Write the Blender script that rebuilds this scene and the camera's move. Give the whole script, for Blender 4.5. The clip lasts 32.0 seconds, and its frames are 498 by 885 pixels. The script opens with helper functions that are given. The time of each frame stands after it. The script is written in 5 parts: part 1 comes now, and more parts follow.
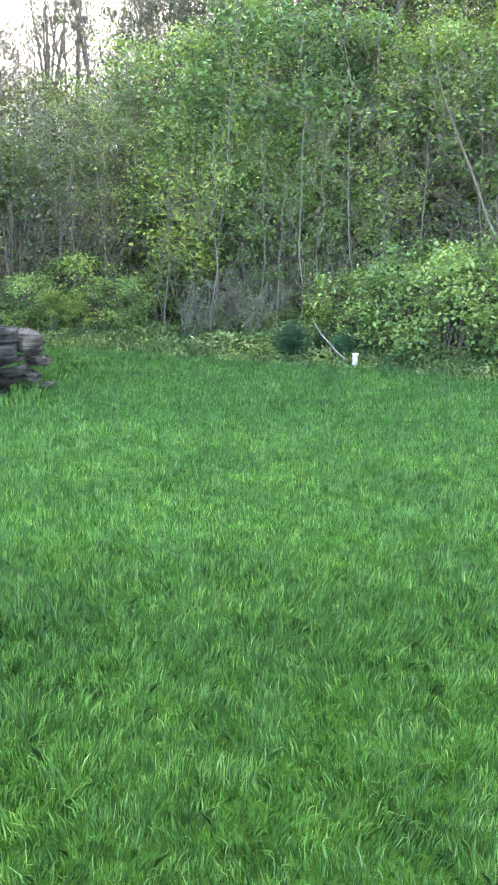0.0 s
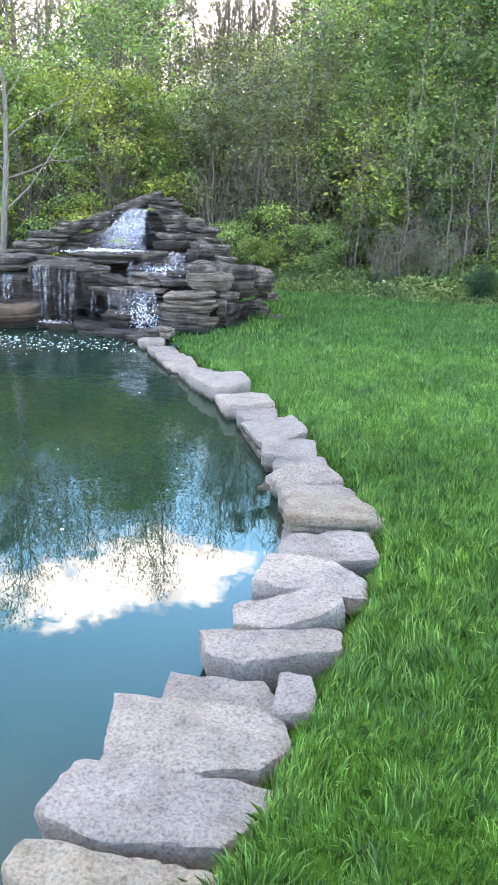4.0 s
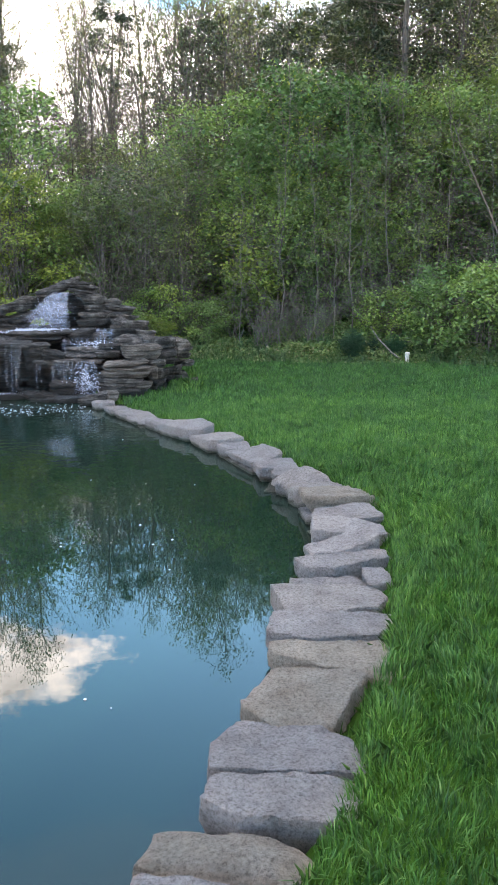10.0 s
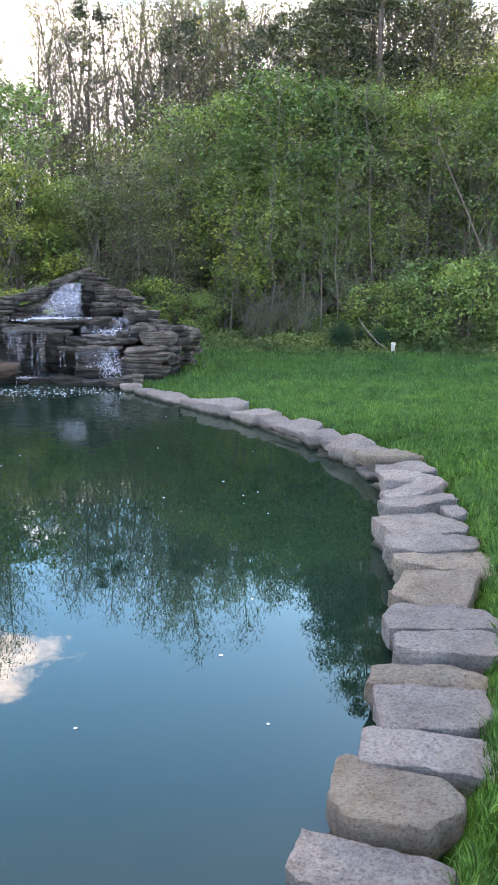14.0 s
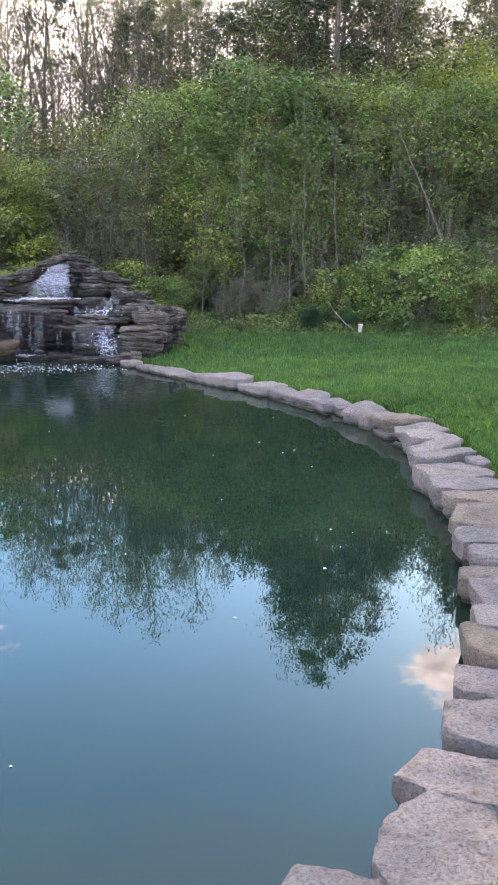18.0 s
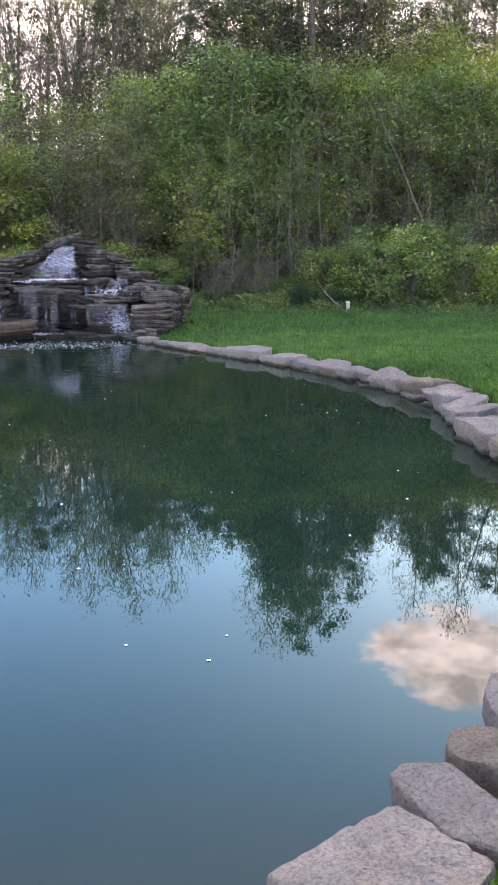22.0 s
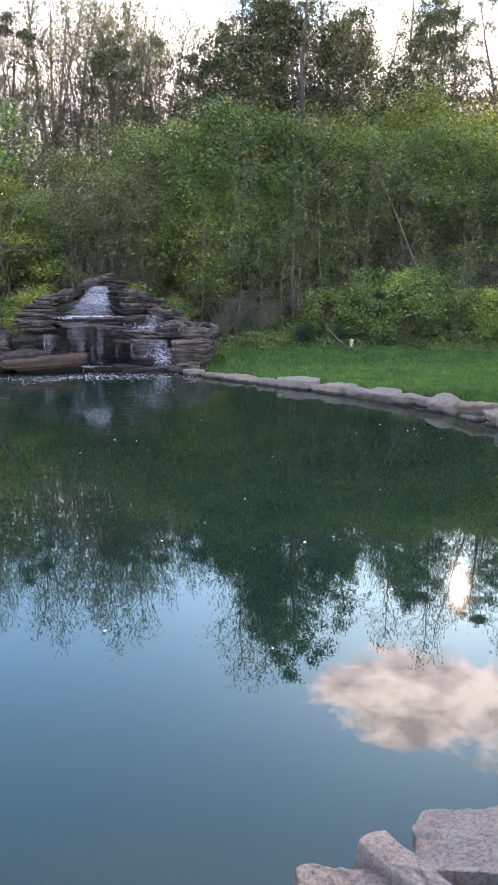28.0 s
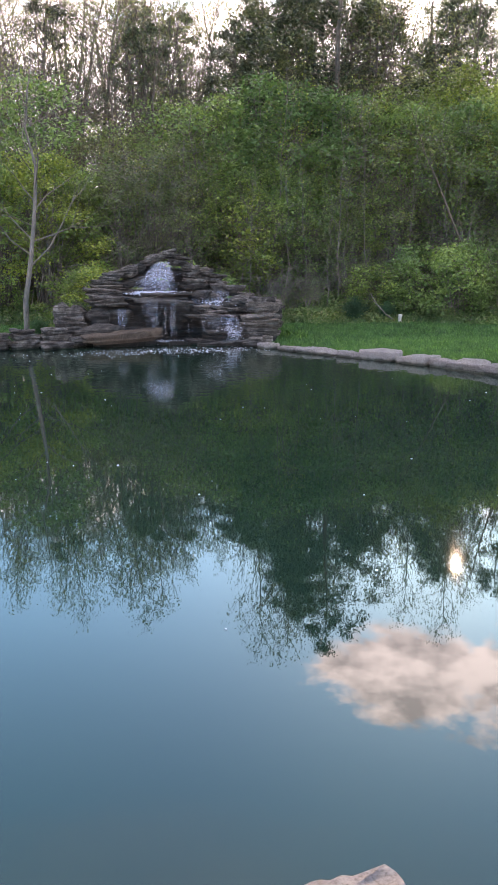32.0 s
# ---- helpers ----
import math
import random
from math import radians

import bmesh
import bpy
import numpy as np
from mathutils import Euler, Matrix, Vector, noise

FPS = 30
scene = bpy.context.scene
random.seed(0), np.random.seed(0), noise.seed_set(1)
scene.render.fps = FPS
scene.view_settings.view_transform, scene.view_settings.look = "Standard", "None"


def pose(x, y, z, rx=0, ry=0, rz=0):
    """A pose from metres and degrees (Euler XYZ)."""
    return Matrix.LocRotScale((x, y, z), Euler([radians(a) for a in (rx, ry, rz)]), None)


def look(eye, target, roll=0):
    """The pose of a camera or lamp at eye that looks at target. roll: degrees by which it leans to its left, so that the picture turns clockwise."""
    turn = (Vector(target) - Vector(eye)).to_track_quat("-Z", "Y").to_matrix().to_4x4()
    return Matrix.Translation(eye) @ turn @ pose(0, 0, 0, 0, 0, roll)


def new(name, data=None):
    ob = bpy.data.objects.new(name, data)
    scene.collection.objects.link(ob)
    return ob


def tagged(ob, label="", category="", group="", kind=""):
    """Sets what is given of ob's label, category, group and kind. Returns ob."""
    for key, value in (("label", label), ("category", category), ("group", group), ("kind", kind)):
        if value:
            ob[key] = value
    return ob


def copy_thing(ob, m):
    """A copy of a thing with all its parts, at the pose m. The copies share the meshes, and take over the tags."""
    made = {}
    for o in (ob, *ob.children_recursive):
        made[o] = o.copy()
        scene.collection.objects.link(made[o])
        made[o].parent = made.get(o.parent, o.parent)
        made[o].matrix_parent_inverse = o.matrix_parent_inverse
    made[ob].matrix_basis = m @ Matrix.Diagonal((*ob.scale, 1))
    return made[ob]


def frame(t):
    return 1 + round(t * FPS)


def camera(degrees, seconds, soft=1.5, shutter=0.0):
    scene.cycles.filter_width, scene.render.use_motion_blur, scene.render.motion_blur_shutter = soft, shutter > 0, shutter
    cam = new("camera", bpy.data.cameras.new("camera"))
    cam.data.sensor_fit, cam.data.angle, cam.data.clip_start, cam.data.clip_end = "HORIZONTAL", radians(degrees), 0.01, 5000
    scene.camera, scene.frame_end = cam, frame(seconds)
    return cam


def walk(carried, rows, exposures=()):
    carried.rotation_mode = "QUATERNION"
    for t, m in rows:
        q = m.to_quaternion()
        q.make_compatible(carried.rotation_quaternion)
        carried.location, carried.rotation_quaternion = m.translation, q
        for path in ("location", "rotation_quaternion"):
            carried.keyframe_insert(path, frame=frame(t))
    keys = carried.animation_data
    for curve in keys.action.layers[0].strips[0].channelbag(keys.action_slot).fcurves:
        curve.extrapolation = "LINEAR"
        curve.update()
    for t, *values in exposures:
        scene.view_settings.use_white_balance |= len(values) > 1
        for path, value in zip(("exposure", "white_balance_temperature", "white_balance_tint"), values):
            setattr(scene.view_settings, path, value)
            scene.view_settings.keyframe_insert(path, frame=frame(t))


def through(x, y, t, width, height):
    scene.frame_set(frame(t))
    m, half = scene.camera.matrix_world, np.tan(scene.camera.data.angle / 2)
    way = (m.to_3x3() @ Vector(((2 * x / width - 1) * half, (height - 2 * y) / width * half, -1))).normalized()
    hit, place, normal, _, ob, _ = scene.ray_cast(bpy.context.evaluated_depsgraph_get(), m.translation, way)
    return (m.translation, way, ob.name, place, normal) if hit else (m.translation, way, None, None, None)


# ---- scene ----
cam = camera(32.7, 32.0)
METRES, EYE, TILT, LEAN, TURN = 11.0, 1.84, -13.8, -1.65, 0.0
ROWS = [
    (0.0, 0.0, 0.0, 0.0, 0.0, 0.0, -0.0),
    (0.5, -0.0174, -0.0092, -0.0044, 0.53, -0.11, -0.26),
    (1.0, -0.0308, -0.0251, -0.012, 1.67, -0.3, -0.82),
    (1.5, -0.0499, -0.038, -0.0173, 2.45, -0.97, -1.12),
    (2.0, -0.0677, -0.0508, -0.0224, 3.75, -1.63, -1.0),
    (2.5, -0.0716, -0.0709, -0.0275, 5.86, -2.28, -1.2),
    (3.0, -0.0783, -0.0874, -0.0291, 8.68, -2.74, -1.59),
    (3.5, -0.0896, -0.1052, -0.0341, 8.47, -2.82, -1.5),
    (5.5, -0.1083, -0.1723, -0.0484, 7.48, -3.42, -2.06),
    (6.0, -0.1113, -0.1853, -0.0505, 7.37, -3.46, -2.08),
    (6.5, -0.1148, -0.2, -0.0547, 7.83, -3.53, -2.08),
    (7.0, -0.127, -0.2095, -0.0558, 9.17, -3.63, -2.25),
    (7.5, -0.1398, -0.2208, -0.0602, 7.38, -3.45, 0.77),
    (8.0, -0.1498, -0.2345, -0.0636, 5.93, -2.15, 0.88),
    (8.5, -0.1623, -0.2489, -0.0653, 5.2, -0.16, 0.74),
    (9.0, -0.1766, -0.2598, -0.0683, 0.66, 0.8, 1.62),
    (9.5, -0.1847, -0.2691, -0.0702, -1.45, 1.55, 2.23),
    (10.0, -0.19, -0.2811, -0.0728, -2.13, 2.07, 2.73),
    (10.5, -0.2014, -0.2895, -0.0735, -2.75, 2.41, 2.81),
    (11.0, -0.2184, -0.2975, -0.0753, -2.84, 2.55, 2.78),
    (11.5, -0.2292, -0.3064, -0.0775, -3.64, 2.45, 3.04),
    (12.0, -0.2367, -0.3197, -0.0823, -4.01, 2.44, 3.02),
    (12.5, -0.246, -0.3298, -0.0843, -4.39, 2.25, 2.99),
    (13.0, -0.2612, -0.3352, -0.0857, -4.25, 2.15, 2.9),
    (13.5, -0.2736, -0.3423, -0.0895, -4.62, 1.95, 3.06),
    (14.0, -0.2808, -0.3548, -0.0931, -5.61, 1.7, 2.99),
    (14.5, -0.2895, -0.3644, -0.0953, -5.76, 1.36, 3.03),
    (15.0, -0.3017, -0.3688, -0.0955, -6.16, 1.31, 2.9),
    (15.5, -0.3139, -0.375, -0.0989, -8.18, 1.02, 3.41),
    (17.5, -0.356, -0.4079, -0.106, -9.45, 0.71, 3.09),
    (18.0, -0.3675, -0.4142, -0.1077, -10.05, 0.49, 3.52),
    (18.5, -0.3743, -0.4257, -0.1115, -10.28, 0.31, 3.52),
    (19.0, -0.3846, -0.4351, -0.1111, -10.21, 0.19, 3.17),
    (19.5, -0.3985, -0.4398, -0.1126, -10.41, 0.13, 2.72),
    (20.0, -0.4104, -0.4437, -0.1149, -11.81, -0.08, 3.5),
    (20.5, -0.417, -0.4494, -0.1171, -12.11, -0.24, 3.53),
    (21.0, -0.4276, -0.4589, -0.1204, -12.44, -0.54, 4.17),
    (21.5, -0.4385, -0.4625, -0.1188, -12.13, -0.65, 4.04),
    (22.0, -0.456, -0.4654, -0.121, -12.98, -0.83, 4.68),
    (22.5, -0.4687, -0.4693, -0.1227, -13.81, -1.04, 6.18),
    (23.0, -0.4795, -0.4779, -0.1259, -14.05, -0.96, 5.91),
    (23.5, -0.4918, -0.4874, -0.1268, -14.58, -0.52, 5.57),
    (24.0, -0.5017, -0.4904, -0.1271, -14.53, 0.37, 5.13),
    (24.5, -0.5164, -0.4939, -0.1285, -15.64, 0.96, 5.38),
    (26.5, -0.5677, -0.5213, -0.1338, -16.68, 1.79, 4.55),
    (27.0, -0.5854, -0.5269, -0.1368, -16.64, 1.85, 4.46),
    (27.5, -0.5973, -0.5207, -0.1374, -16.52, 1.78, 4.3),
    (28.0, -0.61, -0.5168, -0.133, -16.6, 1.65, 5.0),
    (28.5, -0.625, -0.5172, -0.1333, -16.65, 1.61, 4.79),
    (29.0, -0.6416, -0.5213, -0.1356, -16.74, 1.62, 4.85),
    (29.5, -0.6543, -0.5188, -0.1366, -16.51, 1.45, 4.75),
    (30.0, -0.6696, -0.5139, -0.1331, -16.23, 1.18, 4.87),
    (30.5, -0.6821, -0.5126, -0.1312, -15.99, 1.2, 4.88),
    (31.0, -0.7014, -0.5134, -0.1328, -16.26, 1.06, 4.9),
    (31.5, -0.7158, -0.516, -0.1346, -16.53, 0.74, 5.02),
    (32.0, -0.7301, -0.5082, -0.135, -16.81, 0.28, 5.31),
]
walk(cam, [(t, pose(0, 0, EYE, TILT, LEAN, TURN) @ pose(METRES * x, METRES * y, METRES * z, 90 + pitch, roll, yaw)) for t, x, y, z, yaw, pitch, roll in ROWS],
     exposures=[(0, 3.95, 7100, 14), (3, 3.8, 7400, 16), (7, 3.6, 7500, 18), (8, 3.55, 7500, 18), (9, 2.8, 7400, 18), (13, 2.95, 7400, 21), (16, 2.95, 7500, 26), (19, 2.95, 7700, 30), (22, 2.7, 7700, 30), (24, 2.3, 7500, 27), (26.5, 2.35, 7400, 25), (28, 2.65, 7600, 29), (30, 2.65, 7700, 29), (32, 2.6, 7700, 29)])

# ---- world, sun ----
SUN_AZ, SUN_EL = radians(32.1), radians(20.1)      # azimuth from +y towards +x
sun_dir = Vector((math.sin(SUN_AZ) * math.cos(SUN_EL), math.cos(SUN_AZ) * math.cos(SUN_EL), math.sin(SUN_EL)))


def node(tree, kind, **values):
    n = tree.nodes.new(kind)
    for key, value in values.items():
        if key in n.inputs:
            n.inputs[key].default_value = value
    return n


def math_node(tree, op, a, b=None, c=None, clamp=False):
    n = tree.nodes.new("ShaderNodeMath")
    n.operation, n.use_clamp = op, clamp
    for i, v in enumerate((a, b, c)):
        if v is None:
            continue
        if isinstance(v, (int, float)):
            n.inputs[i].default_value = v
        else:
            tree.links.new(v, n.inputs[i])
    return n.outputs[0]


def ramp(tree, fac, stops):
    n = tree.nodes.new("ShaderNodeValToRGB")
    els = n.color_ramp.elements
    while len(els) < len(stops):
        els.new(0.5)
    for e, (p, c) in zip(els, stops):
        e.position, e.color = p, (*c, 1)
    tree.links.new(fac, n.inputs["Fac"])
    return n.outputs["Color"]


def mix(tree, fac, a, b, kind="MIX"):
    n = tree.nodes.new("ShaderNodeMixRGB")
    n.blend_type = kind
    for i, v in enumerate((fac, a, b)):
        if isinstance(v, (int, float)):
            n.inputs[i].default_value = v
        elif isinstance(v, tuple):
            n.inputs[i].default_value = (*v, 1)
        else:
            tree.links.new(v, n.inputs[i])
    return n.outputs[0]


def noise_of(tree, scale, detail=3.0, rough=0.55, vector=None, dims="3D"):
    n = tree.nodes.new("ShaderNodeTexNoise")
    n.noise_dimensions = dims
    n.inputs["Scale"].default_value, n.inputs["Detail"].default_value, n.inputs["Roughness"].default_value = scale, detail, rough
    if vector is not None:
        tree.links.new(vector, n.inputs["Vector"])
    return n.outputs["Fac"]


world = bpy.data.worlds.new("sky")
world.use_nodes = True
scene.world = world
wt = world.node_tree
wt.nodes.clear()
sky = wt.nodes.new("ShaderNodeTexSky")
sky.sky_type, sky.sun_disc = "NISHITA", False
sky.sun_elevation, sky.sun_rotation = SUN_EL, SUN_AZ
sky.air_density, sky.dust_density, sky.ozone_density = 1.0, 0.25, 2.6
coord = wt.nodes.new("ShaderNodeTexCoord")
sep = wt.nodes.new("ShaderNodeSeparateXYZ")
wt.links.new(coord.outputs["Generated"], sep.inputs[0])
flat = wt.nodes.new("ShaderNodeMapping")
flat.inputs["Scale"].default_value = (1, 1, 1.9)
wt.links.new(coord.outputs["Generated"], flat.inputs[0])
puff = mix(wt, 0.5, noise_of(wt, 5.5, 8, 0.6, flat.outputs[0]), noise_of(wt, 21.0, 8, 0.66, flat.outputs[0]))


def heap(az, el, reach, flatness, height):
    """A bank of cloud about a direction: how much it raises the cover there."""
    m = wt.nodes.new("ShaderNodeMapping")
    m.inputs["Scale"].default_value = (1, 1, flatness)
    wt.links.new(coord.outputs["Generated"], m.inputs[0])
    d = wt.nodes.new("ShaderNodeVectorMath")
    d.operation = "DISTANCE"
    wt.links.new(m.outputs[0], d.inputs[0])
    az, el = radians(az), radians(el)
    d.inputs[1].default_value = (math.sin(az) * math.cos(el), math.cos(az) * math.cos(el), math.sin(el) * flatness)
    return math_node(wt, "MULTIPLY_ADD", d.outputs["Value"], -height / reach, height)


# low banks of cloud behind the wood on the sun's side, clear above, and three heaps that stand higher
low = math_node(wt, "MULTIPLY_ADD", sep.outputs["Z"], -3.4, 1.10)
aside = math_node(wt, "MAXIMUM", math_node(wt, "MINIMUM", math_node(wt, "MULTIPLY_ADD", sep.outputs["Y"], 1.0, -0.5), 0.0), -0.32)
low = math_node(wt, "ADD", low, aside)
low = math_node(wt, "MAXIMUM", low, -0.5)
bias = low
for values in ((26.5, 26.2, 0.10, 2.4, 0.34), (29.5, 27.0, 0.16, 2.3, 0.42), (38, 27.0, 0.18, 2.6, 0.42), (-17, 25.5, 0.20, 2.8, 0.36)):
    bias = math_node(wt, "MAXIMUM", bias, heap(*values))
cover = math_node(wt, "ADD", puff, bias)
cover = math_node(wt, "MULTIPLY_ADD", cover, 9.0, -5.5, clamp=True)
shade = ramp(wt, noise_of(wt, 13.0, 6, 0.62, flat.outputs[0]), [(0.38, (5.6, 5.6, 5.9)), (0.58, (12.6, 12.6, 12.7))])
clear_sky = mix(wt, 1.0, sky.outputs[0], (0.90, 1.36, 1.42), "MULTIPLY")
# unseen thin high cloud, added over the upper half of the sky for neutral light from above
veil = math_node(wt, "MULTIPLY_ADD", sep.outputs["Z"], 2.6, -1.72)
veil = math_node(wt, "ADD", veil, math_node(wt, "MULTIPLY", noise_of(wt, 2.6, 5, 0.6, flat.outputs[0]), 0.5))
veil = math_node(wt, "MULTIPLY", math_node(wt, "MAXIMUM", math_node(wt, "MINIMUM", veil, 1.0), 0.0), 0.85)
skymix = mix(wt, cover, mix(wt, veil, clear_sky, (6.0, 5.55, 5.3)), shade)
back = wt.nodes.new("ShaderNodeBackground")
back.inputs["Strength"].default_value = 0.1
wt.links.new(skymix, back.inputs["Color"])
wout = wt.nodes.new("ShaderNodeOutputWorld")
wt.links.new(back.outputs[0], wout.inputs[0])

sun = new("sun", bpy.data.lights.new("sun", "SUN"))
sun.data.energy, sun.data.angle, sun.data.color = 2.2, radians(0.6), (1.0, 0.86, 0.66)
sun.matrix_basis = look(sun_dir * 50, (0, 0, 0))


# ---- materials ----
def material(name):
    m = bpy.data.materials.new(name)
    m.use_nodes = True
    t = m.node_tree
    t.nodes.clear()
    out = t.nodes.new("ShaderNodeOutputMaterial")
    return m, t, out


def object_coord(t):
    c = t.nodes.new("ShaderNodeTexCoord")
    return c.outputs["Object"]


def world_coord(t):
    g = t.nodes.new("ShaderNodeNewGeometry")
    return g.outputs["Position"]


def random_of(t):
    return t.nodes.new("ShaderNodeObjectInfo").outputs["Random"]


def island_of(t):
    return t.nodes.new("ShaderNodeNewGeometry").outputs["Random Per Island"]


def bump(t, height, strength=0.4, distance=0.02):
    b = t.nodes.new("ShaderNodeBump")
    b.inputs["Strength"].default_value, b.inputs["Distance"].default_value = strength, distance
    t.links.new(height, b.inputs["Height"])
    return b.outputs[0]


def principled(t, out, color, rough=0.8, normal=None, metal=0.0, spec=0.5):
    p = t.nodes.new("ShaderNodeBsdfPrincipled")
    if isinstance(color, tuple):
        p.inputs["Base Color"].default_value = (*color, 1)
    else:
        t.links.new(color, p.inputs["Base Color"])
    if isinstance(rough, (int, float)):
        p.inputs["Roughness"].default_value = rough
    else:
        t.links.new(rough, p.inputs["Roughness"])
    p.inputs["Metallic"].default_value = metal
    p.inputs["Specular IOR Level"].default_value = spec
    if normal is not None:
        t.links.new(normal, p.inputs["Normal"])
    t.links.new(p.outputs[0], out.inputs["Surface"])
    return p


def stone_material(name, stops, rough=(0.75, 0.95), pit=0.9, spec=0.25, seams=0.0):
    m, t, out = material(name)
    pos = world_coord(t)
    grain = noise_of(t, 85, 6, 0.7, pos)
    blotch = noise_of(t, 6, 4, 0.6, pos)
    base = ramp(t, blotch, stops)
    tone = ramp(t, random_of(t), [(0.0, (0.74, 0.74, 0.75)), (0.3, (1.0, 0.98, 0.97)), (0.55, (0.84, 0.83, 0.84)), (0.75, (1.12, 1.10, 1.09)), (1.0, (1.0, 0.96, 0.91))])
    base = mix(t, 1.0, base, tone, "MULTIPLY")
    base = mix(t, 0.85, base, ramp(t, grain, [(0.36, (0.5, 0.48, 0.46)), (0.46, (0.90, 0.90, 0.90)), (0.62, (1.26, 1.25, 1.24))]), "MULTIPLY")
    vor = t.nodes.new("ShaderNodeTexVoronoi")
    vor.inputs["Scale"].default_value = 38
    t.links.new(pos, vor.inputs["Vector"])
    pits = ramp(t, vor.outputs["Distance"], [(0.02, (0.1, 0.1, 0.1)), (0.16, (1, 1, 1))])
    layers = t.nodes.new("ShaderNodeMapping")
    layers.inputs["Scale"].default_value = (2, 2, 26)
    t.links.new(pos, layers.inputs[0])
    strata = noise_of(t, 1.5, 3, 0.6, layers.outputs[0])
    if seams:
        base = mix(t, seams, base, ramp(t, strata, [(0.34, (0.22, 0.21, 0.20)), (0.47, (0.75, 0.74, 0.73)), (0.58, (1.2, 1.2, 1.2))]), "MULTIPLY")
    h = mix(t, 0.2, grain, pits, "MIX")
    h = mix(t, 0.35, h, strata, "MIX")
    crack = noise_of(t, 15, 8, 0.74, pos)
    base = mix(t, 0.32, base, ramp(t, crack, [(0.36, (0.35, 0.33, 0.31)), (0.46, (1, 1, 1)), (0.6, (1.0, 1.0, 1.0)), (0.72, (1.25, 1.24, 1.22))]), "MULTIPLY")
    h = mix(t, 0.35, h, crack)
    base = mix(t, 0.12, base, pits, "MULTIPLY")
    r = t.nodes.new("ShaderNodeMapRange")
    r.inputs["To Min"].default_value, r.inputs["To Max"].default_value = rough
    t.links.new(blotch, r.inputs[0])
    holes = ramp(t, noise_of(t, 52, 8, 0.78, pos), [(0.33, (0.36, 0.35, 0.34)), (0.43, (0.95, 0.95, 0.95)), (0.62, (1.06, 1.06, 1.06))])
    base = mix(t, 0.6, base, holes, "MULTIPLY")
    h = mix(t, 0.45, h, holes)
    fine = noise_of(t, 95, 7, 0.8, pos)
    h = mix(t, 0.5, h, fine)
    # damp and algae at the water's edge
    height = t.nodes.new("ShaderNodeSeparateXYZ")
    t.links.new(pos, height.inputs[0])
    damp = math_node(t, "MULTIPLY_ADD", noise_of(t, 8, 3, 0.6, pos), 0.06, -0.005)
    damp = math_node(t, "SUBTRACT", height.outputs["Z"], damp)
    damp = math_node(t, "MULTIPLY_ADD", damp, 30.0, 0.3, clamp=True)
    base = mix(t, damp, mix(t, 1.0, base, (0.26, 0.27, 0.23), "MULTIPLY"), base)
    principled(t, out, base, r.outputs[0], bump(t, h, pit, 0.20), spec=spec)
    return m


LIMESTONE = stone_material("limestone", [(0.25, (0.275, 0.254, 0.246)), (0.5, (0.375, 0.349, 0.340)), (0.75, (0.455, 0.427, 0.417))])
WHITESTONE = stone_material("whitish_limestone", [(0.25, (0.31, 0.29, 0.283)), (0.5, (0.40, 0.376, 0.368)), (0.75, (0.47, 0.443, 0.432))])
TANSTONE = stone_material("buff_limestone", [(0.25, (0.30, 0.253, 0.205)), (0.5, (0.40, 0.347, 0.288)), (0.75, (0.49, 0.436, 0.372))], pit=1.0)
LEDGE = stone_material("ledge_stone", [(0.30, (0.045, 0.043, 0.041)), (0.48, (0.10, 0.097, 0.092)), (0.66, (0.25, 0.242, 0.23))], seams=0.9)
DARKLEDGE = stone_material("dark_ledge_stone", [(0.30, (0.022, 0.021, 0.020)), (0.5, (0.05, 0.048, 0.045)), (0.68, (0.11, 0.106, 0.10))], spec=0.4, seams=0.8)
PALELEDGE = stone_material("pale_ledge_stone", [(0.28, (0.095, 0.087, 0.077)), (0.5, (0.185, 0.172, 0.155)), (0.7, (0.31, 0.29, 0.265))], seams=0.8)
BROWNSTONE = stone_material("brown_slab", [(0.25, (0.07, 0.052, 0.040)), (0.5, (0.12, 0.093, 0.072)), (0.78, (0.19, 0.155, 0.125))])
# wet stone, and the heap's core with gap shade put into the colour
WET_AND_SHADE = stone_material("wet_and_shade_stone", [(0.25, (0.010, 0.0095, 0.009)), (0.55, (0.022, 0.0205, 0.019)), (0.8, (0.045, 0.042, 0.039))], (0.22, 0.6), 0.9, 0.5)


